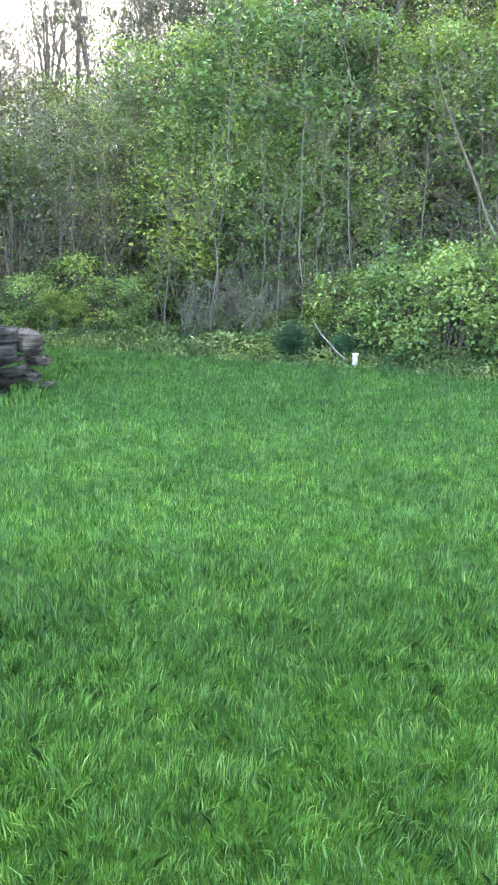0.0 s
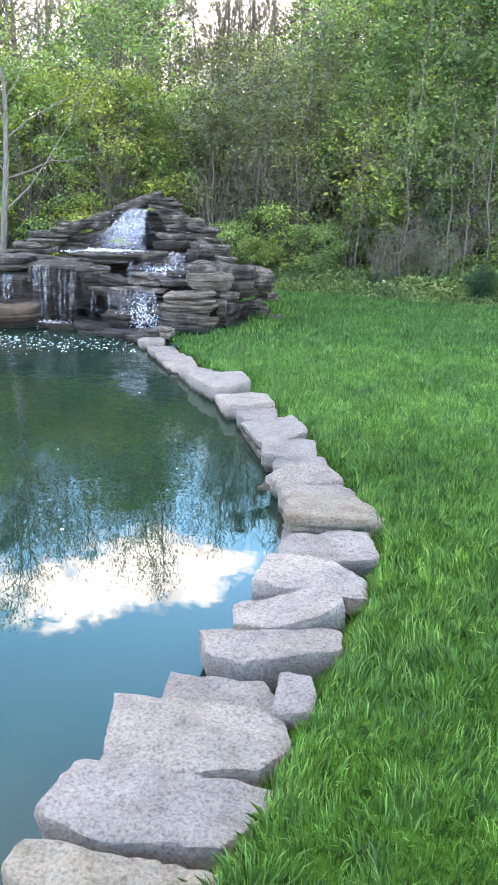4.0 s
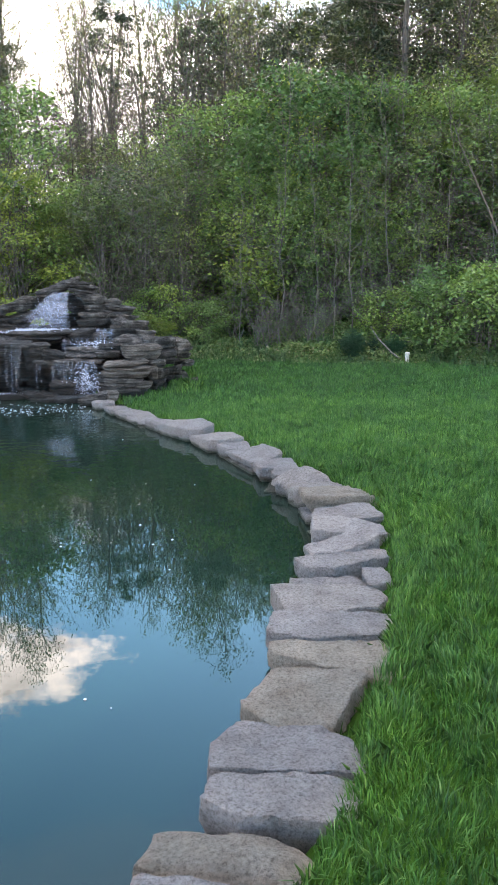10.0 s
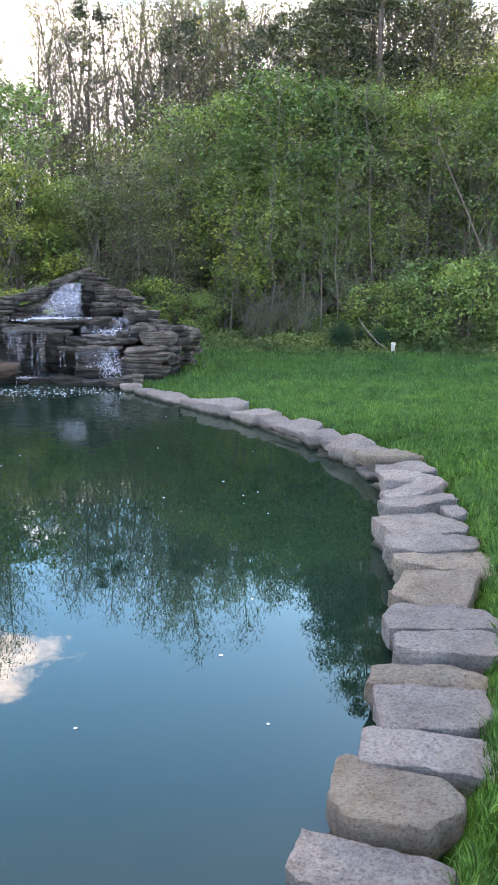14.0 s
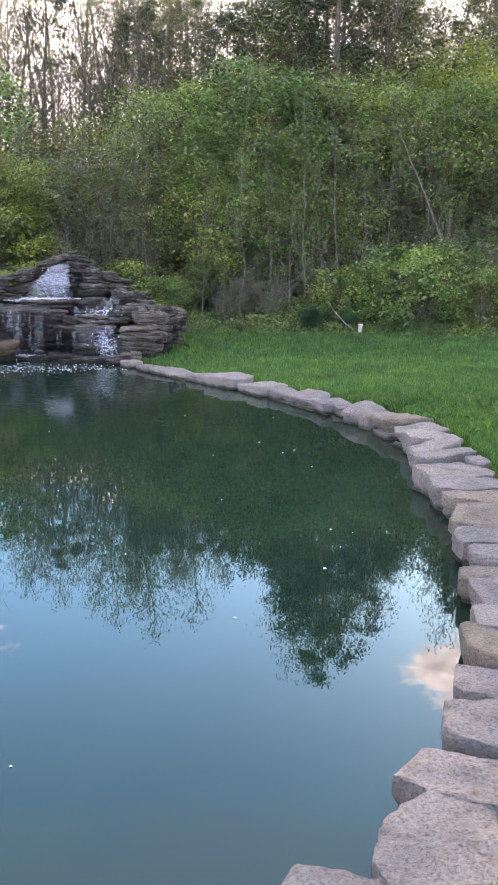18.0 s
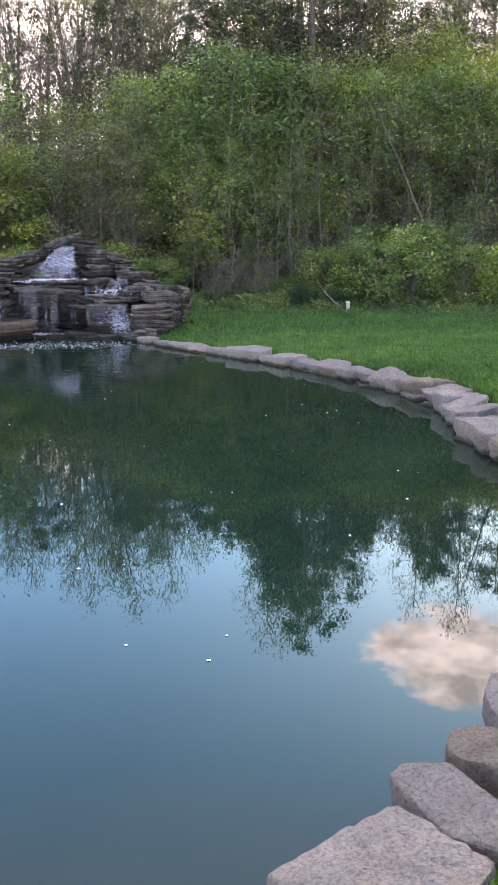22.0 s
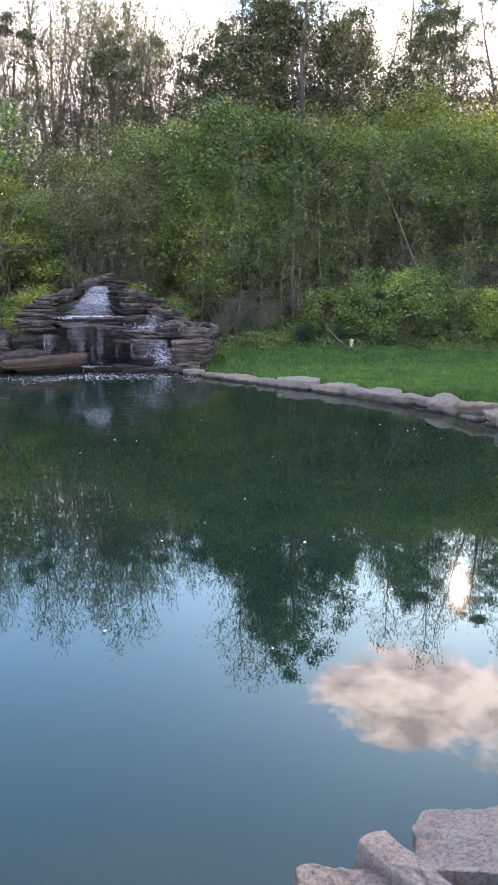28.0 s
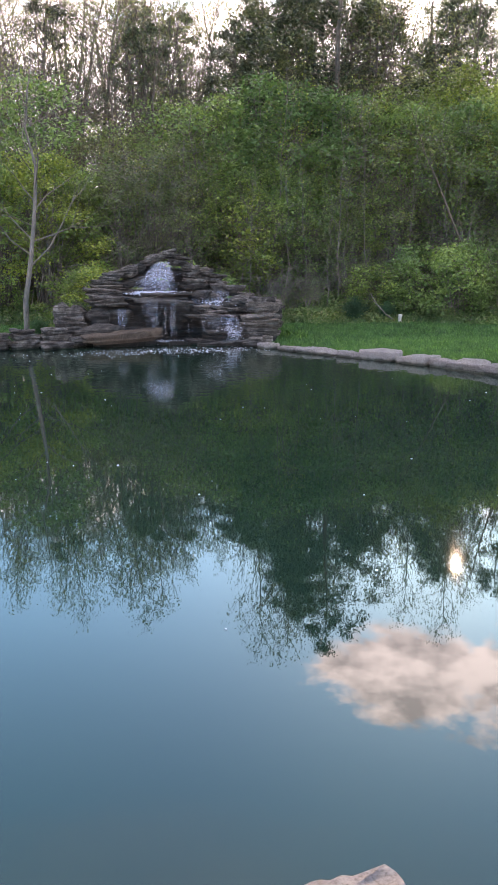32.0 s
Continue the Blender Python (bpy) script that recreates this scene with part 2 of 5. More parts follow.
def leaf_material(name, stops, through=0.4, patch=0.55, gloss=0.5, swing=1.0, tuft=0.0):
    m, t, out = material(name)
    pos = world_coord(t)
    c = ramp(t, island_of(t), stops)
    big = ramp(t, noise_of(t, patch, 3, 0.6, pos), [(0.34, (0.55, 0.62, 0.62)), (0.5, (0.95, 0.97, 0.92)), (0.66, (1.38, 1.28, 1.0))])
    c = mix(t, swing, c, big, "MULTIPLY")
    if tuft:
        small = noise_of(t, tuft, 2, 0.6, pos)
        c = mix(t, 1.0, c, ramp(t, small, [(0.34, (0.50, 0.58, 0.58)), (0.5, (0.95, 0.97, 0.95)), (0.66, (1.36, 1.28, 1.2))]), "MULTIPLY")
    each = ramp(t, random_of(t), [(0.0, (0.56, 0.66, 0.72)), (0.4, (0.85, 0.88, 0.88)), (0.7, (1.0, 1.0, 0.95)), (1.0, (1.32, 1.2, 0.85))])
    c = mix(t, 1.0, c, each, "MULTIPLY")
    p = t.nodes.new("ShaderNodeBsdfPrincipled")
    p.inputs["Roughness"].default_value = gloss
    p.inputs["Specular IOR Level"].default_value = 0.35
    t.links.new(c, p.inputs["Base Color"])
    tr = t.nodes.new("ShaderNodeBsdfTranslucent")
    warm = mix(t, 1.0, c, (1.2, 1.12, 0.65), "MULTIPLY")
    t.links.new(warm, tr.inputs["Color"])
    s = t.nodes.new("ShaderNodeMixShader")
    s.inputs[0].default_value = through
    t.links.new(p.outputs[0], s.inputs[1])
    t.links.new(tr.outputs[0], s.inputs[2])
    t.links.new(s.outputs[0], out.inputs["Surface"])
    return m


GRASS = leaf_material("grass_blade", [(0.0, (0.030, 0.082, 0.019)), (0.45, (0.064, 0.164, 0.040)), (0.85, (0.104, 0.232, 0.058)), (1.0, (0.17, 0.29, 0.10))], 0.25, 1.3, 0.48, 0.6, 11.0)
LEAF = leaf_material("fresh_leaf", [(0.0, (0.085, 0.155, 0.055)), (0.6, (0.165, 0.275, 0.105)), (1.0, (0.235, 0.355, 0.15))], 0.42)
LEAF_YELLOW = leaf_material("yellow_green_leaf", [(0.0, (0.12, 0.185, 0.045)), (0.6, (0.20, 0.28, 0.085)), (1.0, (0.29, 0.36, 0.125))], 0.47)
LEAF_DARK = leaf_material("shade_leaf", [(0.0, (0.085, 0.125, 0.062)), (0.7, (0.145, 0.195, 0.095)), (1.0, (0.225, 0.265, 0.14))], 0.36)
NEEDLE = leaf_material("cedar_spray", [(0.0, (0.028, 0.045, 0.026)), (0.7, (0.055, 0.078, 0.045)), (1.0, (0.09, 0.11, 0.065))], 0.2)
BROOM = leaf_material("blue_green_stem", [(0.0, (0.015, 0.06, 0.035)), (1.0, (0.04, 0.12, 0.06))], 0.2)


def bark_material(name, dark, light):
    m, t, out = material(name)
    pos = object_coord(t)
    s = t.nodes.new("ShaderNodeMapping")
    s.inputs["Scale"].default_value = (14, 14, 3)
    t.links.new(pos, s.inputs[0])
    n = noise_of(t, 2.5, 5, 0.65, s.outputs[0])
    c = ramp(t, n, [(0.3, dark), (0.7, light)])
    c = mix(t, 1.0, c, ramp(t, island_of(t), [(0, (0.75, 0.75, 0.75)), (1, (1.2, 1.18, 1.15))]), "MULTIPLY")
    principled(t, out, c, 0.9, bump(t, n, 0.6, 0.02), spec=0.2)
    return m


BARK = bark_material("bark", (0.055, 0.045, 0.038), (0.16, 0.135, 0.115))
PALE_BARK = bark_material("pale_bark", (0.08, 0.074, 0.068), (0.24, 0.226, 0.208))
TWIG = bark_material("dry_twig", (0.07, 0.063, 0.057), (0.20, 0.182, 0.168))
WEED = leaf_material("rank_grass", [(0.0, (0.07, 0.13, 0.045)), (0.5, (0.12, 0.20, 0.07)), (0.85, (0.18, 0.24, 0.10)), (1.0, (0.30, 0.28, 0.18))], 0.3, 0.8, 0.5)

m, t, out = material("ground_cover")
pos = world_coord(t)
litter = ramp(t, noise_of(t, 9, 6, 0.7, pos), [(0.3, (0.030, 0.05, 0.012)), (0.5, (0.05, 0.10, 0.02)), (0.7, (0.10, 0.10, 0.045))])
turf = ramp(t, noise_of(t, 40, 5, 0.7, pos), [(0.3, (0.016, 0.05, 0.006)), (0.7, (0.034, 0.10, 0.012))])
attr = t.nodes.new("ShaderNodeAttribute")
attr.attribute_name = "wild"
wild = math_node(t, "MULTIPLY_ADD", noise_of(t, 3.5, 4, 0.6, pos), 1.2, -0.6)
wild = math_node(t, "ADD", attr.outputs["Fac"], wild)
wild = math_node(t, "MULTIPLY_ADD", wild, 2.0, -0.5, clamp=True)
principled(t, out, mix(t, wild, turf, litter), 0.95, bump(t, noise_of(t, 25, 5, 0.7, pos), 0.3, 0.02), spec=0.1)
GROUND = m

m, t, out = material("pond_water")
pos = world_coord(t)
ripple = noise_of(t, 6.0, 2, 0.5, pos)
wide = noise_of(t, 1.2, 2, 0.5, pos)
far = t.nodes.new("ShaderNodeVectorMath")
far.operation = "DISTANCE"
far.inputs[1].default_value = (-4.6, 7.8, 0)
t.links.new(pos, far.inputs[0])
amp = t.nodes.new("ShaderNodeMapRange")
amp.inputs["From Min"].default_value, amp.inputs["From Max"].default_value = 0.3, 6.0
amp.inputs["To Min"].default_value, amp.inputs["To Max"].default_value = 0.34, 0.012
t.links.new(far.outputs["Value"], amp.inputs[0])
b = t.nodes.new("ShaderNodeBump")
b.inputs["Distance"].default_value = 0.03
t.links.new(amp.outputs[0], b.inputs["Strength"])
t.links.new(mix(t, 0.4, ripple, wide), b.inputs["Height"])
cloudy = ramp(t, noise_of(t, 0.5, 3, 0.5, pos), [(0.3, (0.0036, 0.0150, 0.0105)), (0.7, (0.0058, 0.0210, 0.0145))])
p = principled(t, out, cloudy, 0.015, b.outputs[0])
p.inputs["IOR"].default_value = 1.40
WATER = m

m, t, out = material("falling_water")
pos = world_coord(t)
s = t.nodes.new("ShaderNodeMapping")
s.inputs["Scale"].default_value = (40, 40, 6)
t.links.new(pos, s.inputs[0])
streak = noise_of(t, 1.0, 4, 0.6, s.outputs[0])
p = t.nodes.new("ShaderNodeBsdfPrincipled")
p.inputs["Base Color"].default_value = (0.46, 0.52, 0.66, 1)
p.inputs["Roughness"].default_value = 0.15
t.links.new(bump(t, streak, 0.8, 0.02), p.inputs["Normal"])
clear = t.nodes.new("ShaderNodeBsdfTransparent")
s2 = t.nodes.new("ShaderNodeMixShader")
t.links.new(ramp(t, streak, [(0.42, (0.02, 0.02, 0.02)), (0.68, (0.62, 0.62, 0.62))]), s2.inputs[0])
t.links.new(clear.outputs[0], s2.inputs[1])
t.links.new(p.outputs[0], s2.inputs[2])
t.links.new(s2.outputs[0], out.inputs["Surface"])
FALL = m

def veil_material(name, clear_share):
    m, t, out = material(name)
    p = t.nodes.new("ShaderNodeBsdfPrincipled")
    p.inputs["Base Color"].default_value = (0.42, 0.45, 0.50, 1)
    p.inputs["Roughness"].default_value = 0.12
    clear = t.nodes.new("ShaderNodeBsdfTransparent")
    s = t.nodes.new("ShaderNodeMixShader")
    s.inputs[0].default_value = clear_share
    t.links.new(p.outputs[0], s.inputs[1])
    t.links.new(clear.outputs[0], s.inputs[2])
    t.links.new(s.outputs[0], out.inputs["Surface"])
    return m


VEIL = veil_material("thin_water", 0.82)

m, t, out = material("foam")
principled(t, out, (0.50, 0.55, 0.66), 0.3)
FOAM = m

m, t, out = material("white_plastic")
pos = world_coord(t)
principled(t, out, ramp(t, noise_of(t, 20, 4, 0.6, pos), [(0.3, (0.30, 0.29, 0.25)), (0.6, (0.48, 0.47, 0.44))]), 0.45)
PLASTIC = m


# ---- mesh helpers ----
def mesh_of(name, verts, faces, mat, smooth=False):
    me = bpy.data.meshes.new(name)
    me.from_pydata(verts, [], faces)
    if smooth:
        me.polygons.foreach_set("use_smooth", [True] * len(me.polygons))
    me.materials.append(mat)
    me.update()
    return me


def fast_mesh(name, verts, loops, sides, mat, smooth=False):
    """A mesh of equal polygons from arrays: verts (n, 3), loops (m * sides)."""
    me = bpy.data.meshes.new(name)
    me.vertices.add(len(verts))
    me.vertices.foreach_set("co", np.asarray(verts, np.float32).ravel())
    n = len(loops) // sides
    me.loops.add(n * sides)
    me.loops.foreach_set("vertex_index", np.asarray(loops, np.int32))
    me.polygons.add(n)
    me.polygons.foreach_set("loop_start", np.arange(0, n * sides, sides, dtype=np.int32))
    if smooth:
        me.polygons.foreach_set("use_smooth", np.ones(n, bool))
    me.materials.append(mat)
    me.update(calc_edges=True)
    me.validate()
    return me


def part(name, me, parent, label="", at=None):
    ob = new(name, me)
    ob.parent = parent
    if at is not None:
        ob.matrix_basis = at
    if label:
        ob["label"] = label
    return ob


def thing(name, label, category, at=None, group="", kind=""):
    ob = new(name)
    if at is not None:
        ob.matrix_basis = at
    return tagged(ob, label, category, group, kind)


class Tubes:
    """Tapered tubes along paths, gathered into one mesh."""

    def __init__(self, sides=5):
        self.v, self.f, self.sides = [], [], sides

    def add(self, pts, radii):
        n, base = self.sides, len(self.v)
        pts = [Vector(p) for p in pts]
        ref = Vector((0.31, 0.87, 0.23))
        for i, p in enumerate(pts):
            d = (pts[min(i + 1, len(pts) - 1)] - pts[max(i - 1, 0)]).normalized()
            u = d.cross(ref).normalized()
            w = d.cross(u)
            for k in range(n):
                a = 2 * math.pi * k / n
                self.v.append(tuple(p + (u * math.cos(a) + w * math.sin(a)) * radii[i]))
        for i in range(len(pts) - 1):
            for k in range(n):
                a, b2 = base + i * n + k, base + i * n + (k + 1) % n
                self.f.append((a, b2, b2 + n, a + n))

    def mesh(self, name, mat):
        return mesh_of(name, self.v, self.f, mat, True)


def leaf_cards(rng, centres, size, flat=0.5, shape=1.6):
    """Small pointed leaves (diamonds folded on the midrib) at the centres, turned at random."""
    c = np.asarray(centres, float)
    n = len(c)
    yaw = rng.uniform(0, 2 * np.pi, n)
    dip = rng.normal(-0.25, 0.45, n)
    roll = rng.normal(0, flat, n)
    d = np.stack([np.cos(yaw) * np.cos(dip), np.sin(yaw) * np.cos(dip), np.sin(dip)], 1)
    side = np.stack([-np.sin(yaw), np.cos(yaw), np.zeros(n)], 1)
    up = np.cross(d, side)
    s2 = side * np.cos(roll)[:, None] + up * np.sin(roll)[:, None]
    length = size * rng.uniform(0.6, 1.3, n)[:, None]
    width = length / shape
    a = c
    b2 = c + d * length * 0.5 + s2 * width * 0.5 + np.array([0, 0, 0.0])
    e = c + d * length
    f = c + d * length * 0.5 - s2 * width * 0.5
    v = np.stack([a, b2, e, f], 1).reshape(-1, 3)
    return v, np.arange(4 * n)


def slab(rng, lx, ly, lz, rough=0.02, corners=0, n=22, round_top=0.0, taper=1.0, chip=0.12):
    """A broken flat stone: a cornered outline, ragged sides in layers, an uneven top. Its base is at z = 0. taper: the width at its far end over that at its near end."""
    ang = np.linspace(0, 2 * np.pi, n, endpoint=False)
    slope = math.atan(ly * (1 - taper) / (1 + taper) / lx)
    half = ly / 2 * math.cos(slope)
    planes = [(rng.normal(0, chip), lx / 2 * rng.uniform(0.94, 1.03)), (math.pi + rng.normal(0, chip), lx / 2 * rng.uniform(0.94, 1.03)),
              (math.pi / 2 - slope + rng.normal(0, chip * 0.5), half * rng.uniform(0.94, 1.03)), (-math.pi / 2 + slope + rng.normal(0, chip * 0.5), half * rng.uniform(0.94, 1.03))]
    for _ in range(corners or rng.integers(1, 4)):
        a = rng.choice([0.25, 0.75, 1.25, 1.75]) * math.pi + rng.normal(0, 0.3)
        planes.append((a, math.hypot(lx * math.cos(a), ly * math.sin(a)) / 2 * rng.uniform(0.90, 1.10)))
    r = np.full(n, 9.0)
    for a, d in planes:
        c = np.cos(ang - a)
        r = np.where(c > 0.03, np.minimum(r, d / np.maximum(c, 0.03)), r)
    r *= 1 + rng.normal(0, 0.012, n)
    tip = rng.normal(0, 0.05, 2)
    seed = rng.uniform(0, 90)
    cut = 1 - rng.uniform(0.0, 0.10) * (0.5 + 0.5 * np.cos(ang - rng.uniform(0, 6.28)))
    rings = [(0.72, 0.0), (0.84, 0.16), (0.95 + rng.normal(0, 0.02), 0.36), (0.93, 0.50), (0.985, 0.64), (1.0, 0.88), (0.985, 0.985), (0.93, 1.0), (0.80, 1.0), (0.66, 1.0), (0.5, 1.0), (0.33, 1.0), (0.16, 1.0)]
    v, f = [], []
    for k, (s, h) in enumerate(rings):
        jag = rng.normal(0, 0.022 if k < 5 else 0.008, n)
        for i in range(n):
            rr = r[i] * (s + jag[i]) * (cut[i] if k < 4 else 1.0)
            x, y = rr * math.cos(ang[i]), rr * math.sin(ang[i])
            z = h * lz
            if k >= 5:
                z += rough * (0.9 * noise.noise((x * 4 + seed, y * 4, lz * 77)) + 0.6 * noise.noise((x * 12, y * 12 + seed, 3)) + 0.4 * noise.noise((x * 30, y * 30 + seed, 7)) + 0.22 * noise.noise((x * 65, y * 65 + seed, 9)))
                z += (tip[0] * x + tip[1] * y) * 0.8
                z -= round_top * (s if k > 5 else 1.0) ** 1.7
            v.append((x, y, z))
    v.append((0, 0, lz))
    m2 = len(rings)
    for k in range(m2 - 1):
        for i in range(n):
            j = (i + 1) % n
            f.append((k * n + i, k * n + j, (k + 1) * n + j, (k + 1) * n + i))
    for i in range(n):
        f.append(((m2 - 1) * n + i, (m2 - 1) * n + (i + 1) % n, m2 * n))
    f.append(tuple(range(n - 1, -1, -1)))
    return v, f


def slab_mesh(rng, mat, lx, ly, lz, **kw):
    v, f = slab(rng, lx, ly, lz, **kw)
    me = mesh_of("stone", v, f, mat)
    return me


# ---- the ground, one sheet with the pond's basin in it ----
POND = [(-3.30, 7.55), (-2.83, 6.5), (-2.25, 5.55), (-1.98, 5.0), (-1.62, 4.24), (-1.36, 3.45), (-1.24, 2.9), (-1.12, 2.3), (-1.16, 1.9), (-1.24, 1.4), (-1.36, 0.9), (-1.45, 0.4),
        (-1.62, -0.1), (-1.82, -0.75), (-2.05, -1.25), (-2.3, -1.8), (-2.58, -2.3), (-3.0, -2.78), (-3.5, -3.16), (-4.1, -3.65), (-4.8, -4.02), (-5.5, -4.24), (-6.5, -4.38), (-8.6, -4.5),
        (-10.6, -3.0), (-11.8, 0), (-11.4, 4), (-9.8, 6.8), (-8.0, 8.1), (-7.1, 8.5), (-6.1, 9.0), (-5.0, 9.2), (-4.0, 9.0)]


def inside_distance(x, y, poly):
    """Signed distance to a polygon's edge: positive inside."""
    best, odd = np.full(x.shape, 1e9), np.zeros(x.shape, bool)
    for (x0, y0), (x1, y1) in zip(poly, poly[1:] + poly[:1]):
        dx, dy = x1 - x0, y1 - y0
        s = np.clip(((x - x0) * dx + (y - y0) * dy) / (dx * dx + dy * dy), 0, 1)
        best = np.minimum(best, np.hypot(x - x0 - s * dx, y - y0 - s * dy))
        cross = ((y0 > y) != (y1 > y)) & (x < (x1 - x0) * (y - y0) / ((y1 - y0) or 1e-9) + x0)
        odd ^= cross
    return np.where(odd, best, -best)


def edge_y(x):
    """Where the mown lawn ends and the wood's bank begins."""
    return np.interp(x, [-40, -12, -8, -3.2, -1.9, 0, 1.7, 3.2, 5, 8, 12, 40], [16, 14.5, 14.2, 13.9, 13.8, 13.1, 12.65, 11.7, 10.6, 8.6, 6.0, -10])


def ground_z(x, y):
    x, y = np.asarray(x, float), np.asarray(y, float)
    lawn = 0.17 - 0.021 * np.clip(y - 1.0, 0, 12) + 0.012 * np.sin(x * 1.3 + 0.4 * y) * np.clip(y / 6, 0, 1)
    past = y - edge_y(x)
    bank = np.clip(past, 0, 1.5) * 0.16 + np.clip(past - 1.5, 0, 30) * 0.17
    wild = np.clip(past, 0, 1) * 0.08 * np.sin(x * 2.1) * np.cos(y * 1.7)
    d = inside_distance(x, y, POND)
    z = lawn + bank + wild - 0.11 * np.clip((d + 0.20) / 0.08, 0, 1)
    basin = np.clip(d / 0.22 + 0.25, 0, 1)
    return np.where(d > -0.055, z * (1 - basin) - 0.9 * basin, z)


def axis(lo, hi, step, reach):
    core = np.arange(lo, hi + step / 2, step)
    out, s = [], step
    p = core[-1]
    while p < reach:
        s *= 1.25
        p += s
        out.append(p)
    low, s, p = [], step, core[0]
    while p > -reach:
        s *= 1.25
        p -= s
        low.append(p)
    return np.array(low[::-1] + list(core) + out)


gx, gy = axis(-13, 9, 0.16, 600), axis(-8, 17, 0.16, 600)
GX, GY = np.meshgrid(gx, gy)
GZ = ground_z(GX, GY)
verts = np.stack([GX, GY, GZ], -1).reshape(-1, 3)
nx, ny = len(gx), len(gy)
i, j = np.meshgrid(np.arange(nx - 1), np.arange(ny - 1))
a = (j * nx + i).ravel()
loops = np.stack([a, a + 1, a + nx + 1, a + nx], 1).ravel()
me = fast_mesh("ground", verts, loops, 4, GROUND, True)
layer = me.attributes.new("wild", "FLOAT", "POINT")
layer.data.foreach_set("value", np.clip(0.5 + (GY - edge_y(GX)) * 1.4, 0, 1).astype(np.float32).ravel())
tagged(new("ground", me), "green lawn sloping to a leaf-littered woodland bank", "ground", kind="structure")

# ---- the pond's water ----
xs = np.arange(-12.4, -0.7, 0.25)
ys = np.arange(-4.9, 9.6, 0.25)
WX, WY = np.meshgrid(xs, ys)
keep = inside_distance(WX, WY, POND) > -0.30
nx = len(xs)
i, j = np.meshgrid(np.arange(nx - 1), np.arange(len(ys) - 1))
ok = (keep[:-1, :-1] & keep[1:, :-1] & keep[:-1, 1:] & keep[1:, 1:]).ravel()
a = (j * nx + i).ravel()[ok]
loops = np.stack([a, a + 1, a + nx + 1, a + nx], 1).ravel()
me = fast_mesh("water", np.stack([WX, WY, WX * 0], -1).reshape(-1, 3), loops, 4, WATER, True)
tagged(new("water", me), "calm teal-green pond water mirroring trees and sky", "pond", kind="structure")

# ---- stones round the pond ----
rng = np.random.default_rng(4)
EDGE = "flat stones edging the pond"


def edge_stone(x, y, lx, ly, turn, top=0.17, thick=0.2, mat=LIMESTONE, label="pale grey rough limestone slab edging the pond", round_top=0.0, taper=1.0, corners=0):
    ob = new("edge_stone", slab_mesh(rng, mat, lx, ly, thick, round_top=round_top, n=56, taper=taper, rough=0.020, corners=corners))
    ob.matrix_basis = pose(x, y, top - 0.02 - thick, rng.normal(0, 2.0), rng.normal(0, 2.0), turn)
    return tagged(ob, label, "stone", EDGE)

TAN = "buff-coloured pitted limestone slab edging the pond"
WHITE, SMALL = "whitish weathered limestone block edging the pond", "small pale stone wedged beside the pond edging"
UNDER = "grey stone of the lower course under the pond edging"
# the far wall, low stones in two courses
edge_stone(-3.44, 7.60, 0.40, 0.30, 100, 0.10, 0.20)
edge_stone(-3.22, 7.18, 0.46, 0.30, 112, 0.085, 0.13)
edge_stone(-3.20, 7.15, 0.62, 0.34, 112, -0.02, 0.14, label=UNDER)
edge_stone(-3.02, 6.78, 0.40, 0.28, 115, 0.09, 0.12)
edge_stone(-2.86, 6.48, 0.52, 0.30, 112, 0.08, 0.10)
edge_stone(-2.84, 6.50, 0.70, 0.34, 114, -0.01, 0.14, label=UNDER)
edge_stone(-2.60, 6.08, 0.42, 0.32, 115, 0.085, 0.18)
edge_stone(-2.30, 5.62, 0.60, 0.44, 112, 0.155, 0.26, mat=WHITESTONE, label=WHITE)
edge_stone(-2.02, 5.05, 0.56, 0.42, 104, 0.135, 0.24, mat=WHITESTONE, label=WHITE)
edge_stone(-1.86, 4.64, 0.32, 0.32, 102, 0.115, 0.22)
edge_stone(-1.68, 4.24, 0.58, 0.40, 110, 0.135, 0.10)
edge_stone(-1.68, 4.22, 0.74, 0.36, 112, 0.035, 0.16, label=UNDER)
edge_stone(-1.54, 3.82, 0.40, 0.36, 100, 0.135, 0.20)
edge_stone(-1.45, 3.50, 0.42, 0.28, 60, 0.135, 0.11)
edge_stone(-1.46, 3.46, 0.46, 0.34, 80, 0.025, 0.16, label=UNDER)
edge_stone(-1.38, 3.20, 0.40, 0.32, 30, 0.24, 0.30, label="upright rounded grey boulder set among the edging stones", round_top=0.10)
edge_stone(-1.30, 2.93, 0.42, 0.24, 20, 0.15, 0.22)
edge_stone(-1.22, 2.66, 0.46, 0.40, 3, 0.185, 0.13, TANSTONE, TAN)
edge_stone(-1.25, 2.60, 0.44, 0.44, 5, 0.055, 0.18, label=UNDER)
edge_stone(-1.20, 2.19, 0.46, 0.34, 8, 0.165, 0.12, taper=0.8)
edge_stone(-1.24, 2.18, 0.42, 0.36, 10, 0.045, 0.16, label=UNDER)
# along the near bank
edge_stone(-1.25, 1.84, 0.44, 0.32, 174, 0.19, 0.24, WHITESTONE, WHITE)
edge_stone(-1.30, 1.55, 0.46, 0.25, 10, 0.18, 0.24)
edge_stone(-1.33, 1.28, 0.52, 0.22, 13, 0.17, 0.24)
edge_stone(-1.48, 0.95, 0.40, 0.25, 172, 0.14, 0.22)
edge_stone(-1.23, 0.96, 0.22, 0.13, 85, 0.19, 0.16, WHITESTONE, SMALL)
edge_stone(-1.51, 0.70, 0.56, 0.34, 8, 0.18, 0.24, taper=0.85)
edge_stone(-1.57, 0.39, 0.62, 0.29, 3, 0.18, 0.24)
edge_stone(-1.60, 0.09, 0.56, 0.25, -14, 0.18, 0.20, TANSTONE, TAN, taper=3.2, corners=1)
